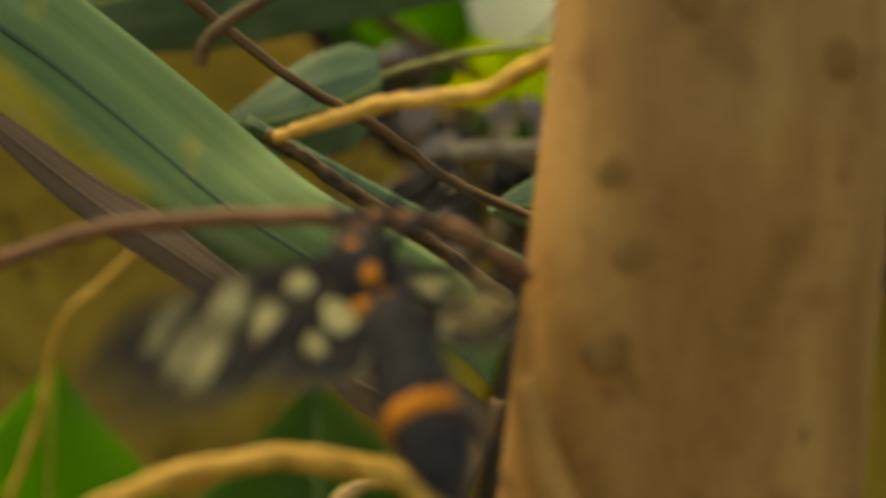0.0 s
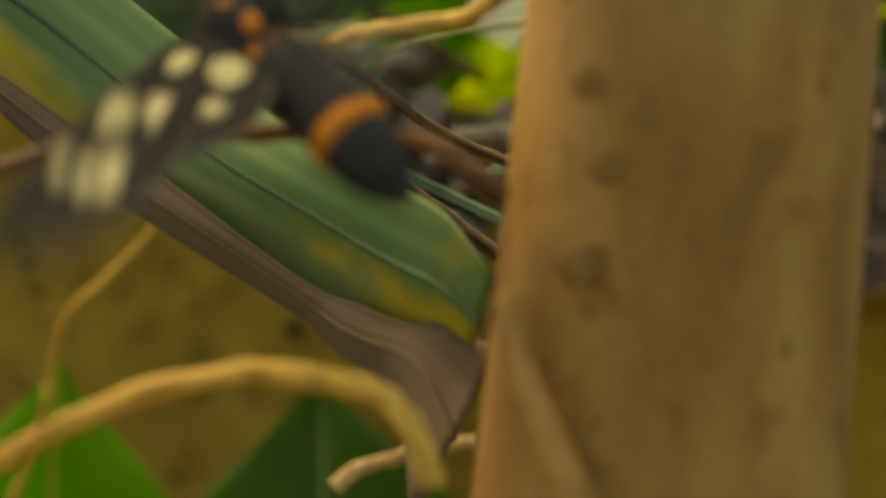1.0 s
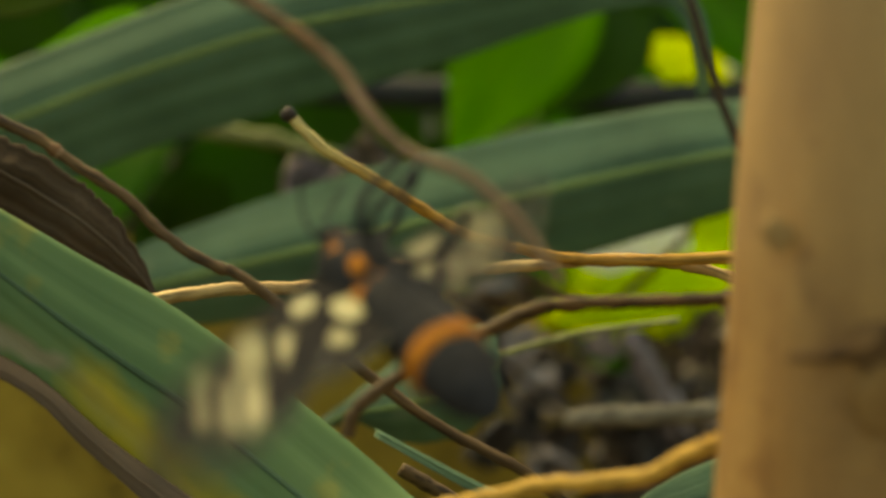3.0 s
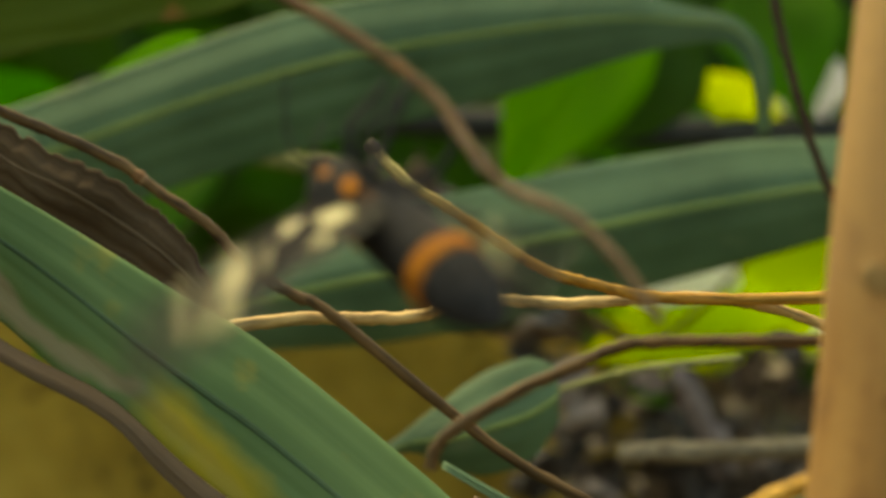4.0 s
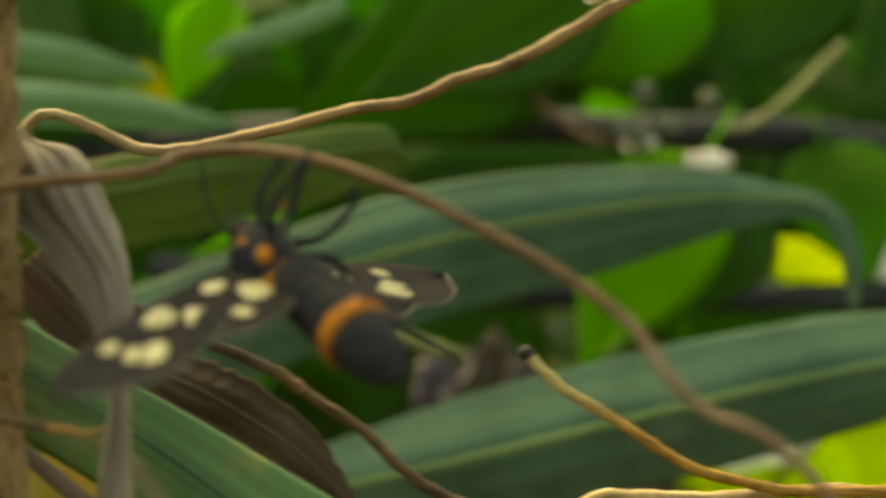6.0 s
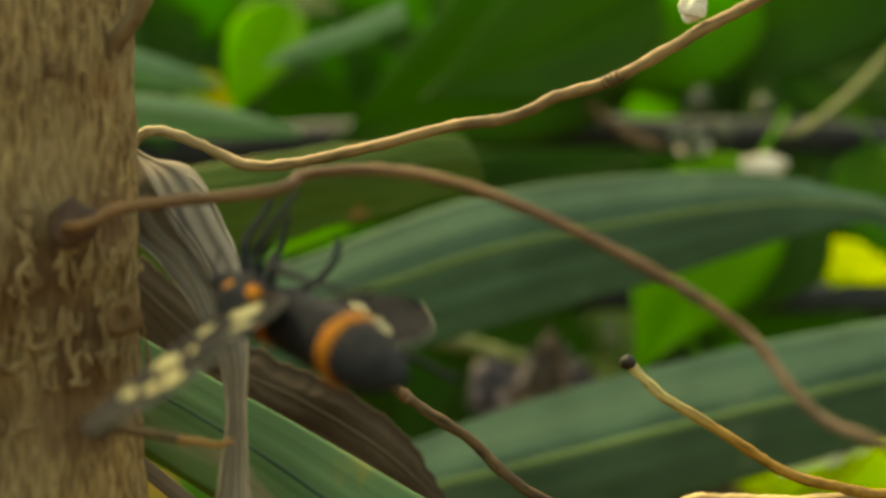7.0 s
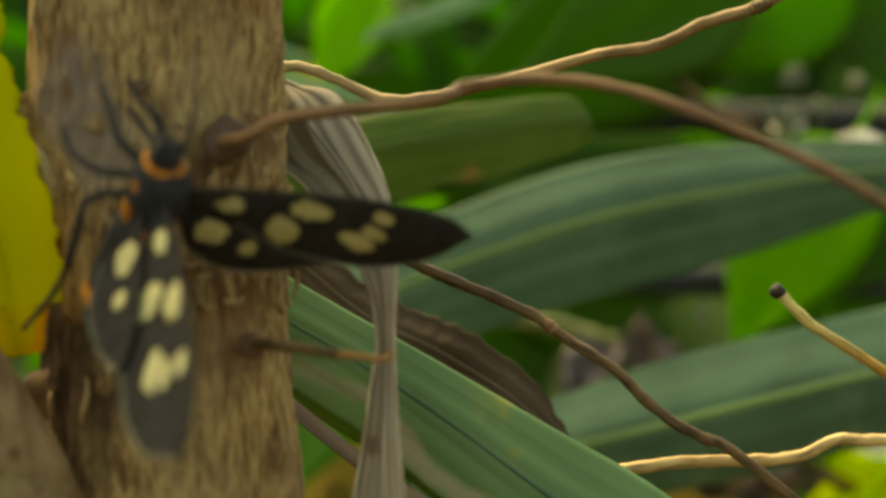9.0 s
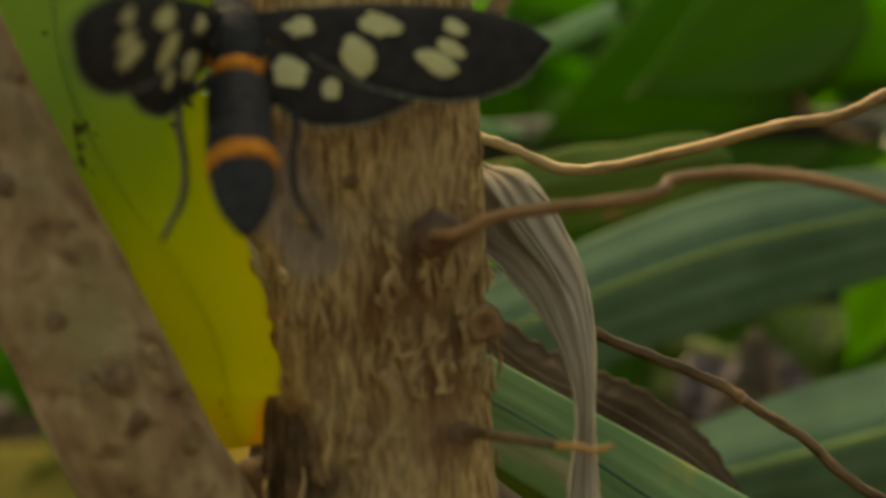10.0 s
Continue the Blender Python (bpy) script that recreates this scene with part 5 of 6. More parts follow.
def shrub_leaves():
    """The hedge of leaves farther back, in three leaf colours, with an uneven depth."""
    rng = random.Random(5)
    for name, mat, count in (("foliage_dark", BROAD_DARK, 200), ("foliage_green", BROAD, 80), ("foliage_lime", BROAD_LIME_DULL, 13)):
        bm = bmesh.new()
        bm.loops.layers.uv.new("UVMap")
        me = bpy.data.meshes.new("leaf_shape")
        one = broad_shape(0.034, 0.017, n=10, across=6, seed=count)
        one.to_mesh(me)
        one.free()
        for _ in range(count):
            x, y, z = rng.uniform(-0.19, 0.19), rng.uniform(0.318, 0.5), rng.uniform(0.575, 0.675)
            way = Vector((rng.uniform(-1, 1), rng.uniform(-0.4, 0.3), rng.uniform(-1.0, 0.35)))
            if name == "foliage_lime" and 0.02 < x < 0.08 and z > 0.6:
                continue
            # a gap in the canopy through which the sun reaches the lime leaves
            up = (z - 0.575) / 1.2
            if math.hypot(x - (0.045 - 0.55 * up), y - (0.3 + 0.45 * up)) < 0.032:
                continue
            m = frame_of((x, y, z), Vector((x, y, z)) + way, (rng.uniform(-0.6, 0.6), -1, rng.uniform(-0.2, 0.9)))
            tmp = me.copy()
            tmp.transform(m @ Matrix.Scale(rng.uniform(0.7, 1.5), 4))
            bm.from_mesh(tmp)
            bpy.data.meshes.remove(tmp)
        bpy.data.meshes.remove(me)
        tagged(mesh_object(name, bm, mat), "dense shrub leaves behind the planter, out of focus", "foliage", kind="stuff")


shrub_leaves()


def backdrop():
    m, nt, b = material("far_hedge", 0.9, 0.1)
    a = noise_tex(nt, 28, 5)
    base = ramp(nt, a.outputs[0], [(0.35, (0.012, 0.03, 0.006)), (0.55, (0.03, 0.08, 0.012)), (0.75, (0.08, 0.18, 0.02))])
    nt.links.new(base.outputs[0], b.inputs["Base Color"])
    bumped(nt, b, a.outputs[0], 0.8, 0.05)
    bm = bmesh.new()
    n, rows = 48, 16
    grid = [[bm.verts.new((-1.1 + 2.2 * i / n, 0.62 + 0.3 * (i / n - 0.5) ** 2 + 0.05 * noise.noise(Vector((i * 0.5, k * 0.6, 0))), 0.8 * k / rows)) for k in range(rows + 1)] for i in range(n + 1)]
    for i in range(n):
        for k in range(rows):
            bm.faces.new((grid[i][k], grid[i + 1][k], grid[i + 1][k + 1], grid[i][k + 1]))
    # its rounded top, back and ends
    shell = [grid]
    for step, (depth, drop) in enumerate(((0.08, 0.0), (0.2, -0.01), (0.3, 0.04))):
        shell.append([[bm.verts.new((col[-1].co.x, col[-1].co.y + depth, (0.8 - drop + 0.03 * noise.noise(Vector((i * 0.7, step, 4)))) * (1 if not back else 0))) for back in (0, 1)] for i, col in enumerate(grid)])
    for i in range(n):
        tops = [(grid[i][-1], grid[i + 1][-1])] + [(sh[i][0], sh[i + 1][0]) for sh in shell[1:]]
        for (a0, a1), (b0, b1) in zip(tops, tops[1:]):
            bm.faces.new((a0, a1, b1, b0))
        bm.faces.new((shell[-1][i][0], shell[-1][i + 1][0], shell[-1][i + 1][1], shell[-1][i][1]))
    for i in (0, n):
        bm.faces.new([grid[i][k] for k in range(rows + 1)] + [sh[i][0] for sh in shell[1:]] + [shell[-1][i][1]])
    for v in [v for v in bm.verts if not v.link_faces]:
        bm.verts.remove(v)
    tagged(mesh_object("backdrop_hedge", bm, m), "dark green hedge far behind the plants", "hedge", kind="structure")


backdrop()


# ---- litter heap, hose, white lumps and withered flowers ----
def litter():
    rng = random.Random(8)
    soil, nt, b = material("litter_soil", 0.95, 0.15)
    a = noise_tex(nt, 190, 6)
    base = ramp(nt, a.outputs[0], [(0.32, (0.008, 0.006, 0.005)), (0.6, (0.03, 0.021, 0.016)), (0.8, (0.09, 0.065, 0.05))])
    nt.links.new(base.outputs[0], b.inputs["Base Color"])
    bumped(nt, b, a.outputs[0], 0.9, 0.004)
    bm = bmesh.new()
    nx, ny = 90, 26
    grid = []
    for i in range(nx + 1):
        x = -0.3 + 0.6 * i / nx
        row = []
        for k in range(ny + 1):
            y = 0.265 + 0.3 * k / ny
            side = min(1.0, max(0.0, (x - 0.022) / 0.02))
            rise = 1 - abs(k / ny * 2 - 0.75)
            z = 0.535 + 0.033 * max(-0.2, rise) + 0.012 * noise.noise(Vector((x * 40, y * 40, 0))) + 0.004 * noise.noise(Vector((x * 160, y * 160, 4)))
            z -= (1 - side) * (0.5 if y < 0.366 else 0.0)
            if y >= 0.366:
                z = max(z, 0.577 + 0.006 * noise.noise(Vector((x * 90, y * 90, 2))) + 0.004 * noise.noise(Vector((x * 260, y * 260, 5)))) if x < 0.02 else z
            row.append(bm.verts.new((x, y, z)))
        grid.append(row)
    for i in range(nx):
        for k in range(ny):
            bm.faces.new((grid[i][k], grid[i + 1][k], grid[i + 1][k + 1], grid[i][k + 1]))
    tagged(mesh_object("soil_heap", bm, soil), "dark crumbly soil heaped in the planter", "soil", kind="stuff")
    bm = bmesh.new()
    for _ in range(700):
        x, y = rng.uniform(0.03, 0.17), rng.uniform(0.272, 0.36)
        if rng.random() < 0.35:
            x, y = rng.uniform(-0.15, 0.06), rng.uniform(0.368, 0.43)
        z = (0.552 if y < 0.365 or x > 0.02 else 0.572) + rng.uniform(-0.014, 0.02)
        s = rng.uniform(0.0015, 0.006)
        way = Vector((rng.uniform(-1, 1), rng.uniform(-1, 1), rng.uniform(-0.5, 0.5))).normalized()
        nrm = Vector((rng.uniform(-1, 1), -1, rng.uniform(-0.2, 1.2)))
        m = frame_of((x, y, z), Vector((x, y, z)) + way, nrm)
        rows = []
        for i in range(4):
            u = i / 3
            w = s * 0.38 * math.sin(math.pi * (0.12 + 0.8 * u))
            rows.append([bm.verts.new(m @ Vector((t * w, (u - 0.5) * s, s * (0.3 * t * t - 0.25 * u * u) + rng.uniform(-0.05, 0.05) * s))) for t in (-1, 0, 1)])
        for i in range(3):
            for k in range(2):
                bm.faces.new((rows[i][k], rows[i][k + 1], rows[i + 1][k + 1], rows[i + 1][k]))
    # larger leathery dead leaves, curled, on top
    for _ in range(80):
        x, y, z = rng.uniform(0.02, 0.075), rng.uniform(0.276, 0.30), rng.uniform(0.540, 0.5585)
        z += 0.011 * max(0.0, min(1.0, (0.031 - x) / 0.005))
        s = rng.uniform(0.004, 0.0075)
        way = Vector((rng.uniform(-1, 1), rng.uniform(-0.5, 0.5), rng.uniform(-0.8, 0.5))).normalized()
        m = frame_of((x, y, z), Vector((x, y, z)) + way, Vector((rng.uniform(-0.8, 0.8), -1, rng.uniform(-0.2, 1.2))))
        bend, crimp = rng.uniform(0.2, 0.7), rng.uniform(0, 9)
        rows = []
        for i in range(8):
            u = i / 7
            w = s * 0.36 * math.sin(math.pi * (0.08 + 0.86 * u)) ** 0.8
            rows.append([bm.verts.new(m @ Vector((t * w, (u - 0.5) * s, s * (bend * t * t - 0.3 * u * u + 0.14 * noise.noise(Vector((t * 1.7, u * 4, crimp))))))) for t in (-1, -0.5, 0, 0.5, 1)])
        for i in range(7):
            for k in range(4):
                bm.faces.new((rows[i][k], rows[i][k + 1], rows[i + 1][k + 1], rows[i + 1][k]))
    flakes, nt, b = material("litter_flakes", 0.5, 0.5)
    g = nt.nodes.new("ShaderNodeNewGeometry")
    base = ramp(nt, g.outputs["Random Per Island"], [(0.0, (0.012, 0.009, 0.008)), (0.55, (0.05, 0.034, 0.026)), (0.82, (0.11, 0.085, 0.075)), (1.0, (0.3, 0.25, 0.24))])
    nt.links.new(base.outputs[0], b.inputs["Base Color"])
    ob = mesh_object("leaf_litter", bm, flakes)
    ob.modifiers.new("thickness", "SOLIDIFY").thickness = 0.0002
    tagged(ob, "curled dark brown leaf scraps on the soil", "litter", kind="stuff")


litter()


def lump(name, place, size, mat, label, category, seed, squash=(1, 0.7, 0.8), rough=0.5):
    bm = bmesh.new()
    bmesh.ops.create_icosphere(bm, subdivisions=4, radius=size)
    for v in bm.verts:
        q = v.co / size
        k = 1 + rough * noise.noise(q * 1.3 + Vector((seed, 0, 0))) + 0.35 * rough * abs(noise.noise(q * 3.1 + Vector((0, seed, 0))))
        v.co = Vector((v.co.x * squash[0], v.co.y * squash[1], v.co.z * squash[2])) * k
    ob = mesh_object(name, bm, mat)
    ob.location = place
    return tagged(ob, label, category, GROUPS.get(name, ""))


def withered_leaf(folds, label):
    """A dead leaf crumpled into upright pleats: each fold is a cupped, crinkled blade from base to tip."""
    thing = new("withered_leaf")
    at = Vector(folds[0][0])
    thing.location = at
    for k, (base, tip, width, facing, mat) in enumerate(folds):
        base, tip = Vector(base), Vector(tip)
        bm = broad_shape((tip - base).length, width, n=26, across=14, cup=0.9, droop=0.08, tip=1.2, base=0.62, seed=3.0 + 2.7 * k)
        for v in bm.verts:
            q = v.co / width
            v.co.z += width * (0.22 * noise.noise(q * 3.1 + Vector((k, 0, 0))) + 0.1 * noise.noise(q * 7.3))
            v.co.x += width * 0.12 * noise.noise(q * 4.1 + Vector((0, k, 0)))
        bm.transform(Matrix.Translation(-at) @ frame_of(base, tip, facing))
        part("fold", bm, mat, thing)
    return tagged(thing, label, "leaf")


withered_leaf((((-0.0040, 0.2860, 0.5830), (0.0036, 0.2900, 0.5945), 0.0085, (-0.7, -1, 0.3), MAUVE), ((0.0060, 0.2880, 0.5835), (0.0052, 0.2910, 0.5975), 0.0060, (-0.2, -1, 0.1), DEAD_PALE), ((0.0098, 0.2880, 0.5840), (0.0072, 0.2910, 0.5945), 0.0056, (0.8, -1, 0.1), MAUVE)), "crumpled mauve-grey withered leaf on the litter")
lump("petal", (0.0139, 0.2890, 0.5955), 0.0013, HUSK, "rolled pale scrap of leaf beside a green one", "leaf scrap", 12.0, (0.45, 0.6, 1.4))
lump("bud", (0.0330, 0.3100, 0.5660), 0.0014, PINK, "tiny salmon pink bud on the litter", "bud", 3.0)
lump("pebble", (0.0234, 0.2920, 0.5726), 0.003, GREY_STONE, "small grey pebble in the litter", "pebble", 4.0, (1.3, 0.8, 0.8), 0.3)
lump("dead_leaf_scrap", (0.0232, 0.2900, 0.5717), 0.0024, BARK_DARK, "curled dark brown leaf scrap on the litter", "leaf", 5.0, (1.7, 0.6, 0.55), 1.1)
# white lumps added for the bright white patches between the leaves
lump("white_lump", (0.0406, 0.2900, 0.5809), 0.0078, WHITE_FILM, "crumpled white lump behind the leaves", "bag", 6.0, (1.0, 0.35, 0.72), 0.45)
lump("white_lump", (0.0676, 0.2900, 0.5707), 0.0052, WHITE_FILM, "crumpled white lump behind the leaves", "bag", 7.0, (1.8, 0.35, 0.5), 0.6)
lump("white_lump", (0.0628, 0.3080, 0.6068), 0.0042, WHITE_FILM, "crumpled white lump behind the leaves", "bag", 8.0, (0.9, 0.5, 0.95), 0.7)
root("garden_hose", [(-0.0459, 0.3150, 0.6040), (-0.0032, 0.3120, 0.6011), (0.0220, 0.3100, 0.5999), (0.0435, 0.3080, 0.5994), (0.0714, 0.3060, 0.5996), (0.1128, 0.3060, 0.6001)], 0.0024, 0.0024, HOSE, "black garden hose lying behind the leaves", n=60, seed=43, wobble=0.02)
root("garden_hose", [(-0.1200, 0.3300, 0.6180), (-0.0600, 0.3240, 0.6220), (-0.0300, 0.3180, 0.6245), (0.0078, 0.3140, 0.6252), (0.0241, 0.3120, 0.6244), (0.0364, 0.3110, 0.6240), (0.0520, 0.3130, 0.6236), (0.0700, 0.3200, 0.6215), (0.0900, 0.3300, 0.6170)], 0.0027, 0.0027, HOSE, "black garden hose coiled behind the strap leaves", n=60, seed=46, wobble=0.02)


def withered_flowers():
    thing = new("withered_flower_stalk")
    at = Vector((0.0302, 0.2790, 0.6245))
    thing.location = at
    for k, pts in enumerate(([(0.0524, 0.2800, 0.6342), (0.0453, 0.2790, 0.6274), (0.0400, 0.2780, 0.6235), (0.0362, 0.2775, 0.6225)], [(0.0034, 0.2850, 0.6363), (0.0092, 0.2840, 0.6289), (0.0152, 0.2820, 0.6233), (0.0211, 0.2790, 0.6208)])):
        part("stalk", tube([Vector(p) - at for p in pts], lambda s: (0.0006, 0.00065)[k], 40, 8, 0.3, k), (TWIG_GREEN, BARK_DARK)[k], thing)
    rng = random.Random(3)
    # third and fourth lumps stand in for sky highlights on the black hose
    for k, (p, size) in enumerate((((0.0247, 0.2770, 0.6217), 0.0015), ((0.0221, 0.2770, 0.6225), 0.0012), ((0.0253, 0.2790, 0.6275), 0.0014), ((0.0339, 0.2780, 0.6266), 0.0012), ((0.0285, 0.2770, 0.6232), 0.0011))):
        bm = bmesh.new()
        bmesh.ops.create_icosphere(bm, subdivisions=3, radius=size)
        for v in bm.verts:
            v.co *= 1 + 1.0 * noise.noise(v.co / size * 1.9 + Vector((k * 3.1, 0, 0)))
            v.co += Vector(p) - at
        part("husk_or_glint", bm, HUSK, thing, "pale dry lump, some standing for hose highlights")
    return tagged(thing, "withered flower stalk with pale dry husks", "flower stalk")


withered_flowers()
lump("petal", (0.0249, 0.2830, 0.6212), 0.0017, PETAL, "fallen pale petal caught in the leaves", "petal", 9.0, (1.2, 0.7, 0.8))
lump("petal", (0.0329, 0.2710, 0.6181), 0.0018, PETAL, "fallen pale petal caught in the leaves", "petal", 10.0, (1.4, 0.7, 0.8))
lump("petal", (0.0083, 0.1440, 0.6245), 0.0009, PETAL, "pale withered scrap on a root", "petal", 11.0, (1.0, 0.6, 1.1))


# ---- the moth ----
def moth_materials():
    black, nt, b = material("moth_scales_black", 0.8, 0.1)
    a = noise_tex(nt, 1500, 4)
    base = ramp(nt, a.outputs[0], [(0.3, (0.014, 0.014, 0.015)), (0.7, (0.028, 0.028, 0.03))])
    nt.links.new(base.outputs[0], b.inputs["Base Color"])
    bumped(nt, b, a.outputs[0], 0.6, 0.0002)
    wing, nt, b = material("moth_wing_membrane", 0.9, 0.04)
    a = noise_tex(nt, 900, 4)
    base = ramp(nt, a.outputs[0], [(0.3, (0.016, 0.015, 0.014)), (0.7, (0.029, 0.026, 0.025))])
    nt.links.new(base.outputs[0], b.inputs["Base Color"])
    bumped(nt, b, a.outputs[0], 0.4, 0.0001)
    orange, nt, b = material("moth_scales_orange", 0.75, 0.25)
    a = noise_tex(nt, 1800, 4)
    base = ramp(nt, a.outputs[0], [(0.3, (0.3, 0.085, 0.006)), (0.7, (0.5, 0.175, 0.012))])
    nt.links.new(base.outputs[0], b.inputs["Base Color"])
    bumped(nt, b, a.outputs[0], 0.5, 0.0002)
    cream, nt, b = material("moth_window_cream", 0.4, 0.4)
    a = noise_tex(nt, 900, 4)
    base = ramp(nt, a.outputs[0], [(0.3, (0.41, 0.365, 0.155)), (0.7, (0.58, 0.53, 0.27))])
    nt.links.new(base.outputs[0], b.inputs["Base Color"])
    translucent(nt, b, (0.7, 0.68, 0.5), 0.3)
    fringe, nt, b = material("moth_fringe_grey", 0.8, 0.1)
    a = noise_tex(nt, 2200, 3)
    base = ramp(nt, a.outputs[0], [(0.3, (0.06, 0.06, 0.048)), (0.7, (0.17, 0.17, 0.135))])
    nt.links.new(base.outputs[0], b.inputs["Base Color"])
    return black, wing, orange, cream, fringe


M_BLACK, M_WING, M_ORANGE, M_CREAM, M_FRINGE = moth_materials()
MM = 0.00094


def turned(profile, sides=20, flat=1.0, fuzz=0.03, seed=0.0, origin=(0, 0, 0), back_only=None):
    """A body piece: rings along Y of (y, radius, z lift) in millimetres of the moth. back_only: it dips into the body below that sine."""
    bm = bmesh.new()
    line = curve([(y, r, z) for y, r, z in profile], 5 * (len(profile) - 1))
    rings = []
    for y, r, z in line:
        ring = []
        for k in range(sides):
            w = 2 * math.pi * k / sides
            q = Vector((math.cos(w), y, math.sin(w)))
            rr = max(r, 0.02) * (1 + fuzz * noise.noise(q * 2.3 + Vector((seed, 0, 0))))
            if back_only is not None and math.sin(w) < back_only:
                rr *= 0.8
            ring.append(bm.verts.new((Vector((math.cos(w) * rr, y, math.sin(w) * rr * flat + z)) + Vector(origin)) * MM))
        rings.append(ring)
    for a, b in zip(rings, rings[1:]):
        for k in range(sides):
            bm.faces.new((a[k], b[k], b[(k + 1) % sides], a[(k + 1) % sides]))
    bm.faces.new(rings[0])
    bm.faces.new(rings[-1][::-1])
    bmesh.ops.recalc_face_normals(bm, faces=bm.faces)
    return bm


def wing_blade(lead, trail, side, n=26, across=8, thick=0.09, camber=0.35):
    """A thin cambered wing between its leading and trailing edge, span along X, with thickness; veins as ripples."""
    la, ta = curve([(x, y, 0) for x, y in lead], n), curve([(x, y, 0) for x, y in trail], n)
    bm = bmesh.new()
    uv = bm.loops.layers.uv.new("UVMap")
    faces = []
    for up in (1, -1):
        grid = []
        for i in range(n + 1):
            row = []
            for k in range(across + 1):
                t = k / across
                q = la[i].lerp(ta[i], t)
                z = camber * math.sin(math.pi * t) * (i / n) ** 0.5 + 0.07 * math.sin(t * 22) * (1 - t) + up * thick / 2 * math.sin(math.pi * min(max(t, 0.06), 0.94)) ** 0.3
                row.append(bm.verts.new(Vector((q.x * side, q.y, z)) * MM))
            grid.append(row)
        for i in range(n):
            for k in range(across):
                bm.faces.new((grid[i][k], grid[i + 1][k], grid[i + 1][k + 1], grid[i][k + 1]))
        faces.append(grid)
    a, b = faces
    for i in range(n):
        bm.faces.new((a[i][0], a[i + 1][0], b[i + 1][0], b[i][0]))
        bm.faces.new((a[i][-1], a[i + 1][-1], b[i + 1][-1], b[i][-1]))
    bmesh.ops.recalc_face_normals(bm, faces=bm.faces)
    return bm


def wing_grid(lead, trail, n=26, across=8, camber=0.35):
    """Points of the wing's middle sheet: x, y and the height over its flat plan."""
    la, ta = curve([(p, q, 0) for p, q in lead], n), curve([(p, q, 0) for p, q in trail], n)
    out = []
    for i in range(n + 1):
        for k in range(2 * across + 1):
            t = k / across / 2
            q = la[i].lerp(ta[i], t)
            out.append((q.x, q.y, camber * math.sin(math.pi * t) * (i / n) ** 0.5 + 0.07 * math.sin(t * 22) * (1 - t)))
    return np.array(out)


def spot_shape(x, y, rx, ry, turn, side, sheet, seed):
    """A cream window spot: a thin lens that follows the wing and stands out a little on both faces."""
    bm = bmesh.new()
    bmesh.ops.create_icosphere(bm, subdivisions=3, radius=1.0)
    c, s = math.cos(turn), math.sin(turn)
    for v in bm.verts:
        k = 1 + 0.2 * noise.noise(Vector((v.co.x, v.co.y, 0)) * 1.6 + Vector((seed, 0, 0)))
        px, py = v.co.x * rx * k, v.co.y * ry * k
        qx, qy = x + px * c - py * s, y + px * s + py * c
        near = (sheet[:, 0] - qx) ** 2 + (sheet[:, 1] - qy) ** 2
        w = 1 / (near + 0.02)
        lift = float((w**2 * sheet[:, 2]).sum() / (w**2).sum())
        v.co = Vector((qx * side, qy, lift + v.co.z * 0.1)) * MM
    return bm


FORE_LEAD = [(0, 0.6), (4, 0.95), (9, 1.0), (14, 0.6), (17.5, -0.4), (19.2, -1.7)]
FORE_TRAIL = [(0, -0.8), (3.5, -2.2), (7.5, -4.4), (12.5, -5.4), (16.8, -4.4), (19.2, -1.9)]
HIND_LEAD = [(0, 0), (3.0, -0.7), (6.6, -1.6), (9.4, -3.0), (10.2, -4.2)]
HIND_TRAIL = [(0, -1.6), (1.2, -4.2), (3.6, -5.7), (7.2, -5.6), (10.2, -4.3)]
FORE_SPOTS = ((3.0, -0.45, 1.05, 0.62, 0.0), (8.1, -0.4, 1.5, 0.8, -0.15), (6.6, -2.3, 1.0, 1.5, 0.5), (12.9, -0.6, 0.95, 0.5, -0.4), (12.6, -2.0, 1.05, 0.55, -0.5), (11.7, -2.9, 1.5, 0.75, -0.5))
HIND_SPOTS = ((2.25, -2.25, 1.3, 1.1, -0.4), (4.85, -3.4, 0.65, 0.8, 0.2))


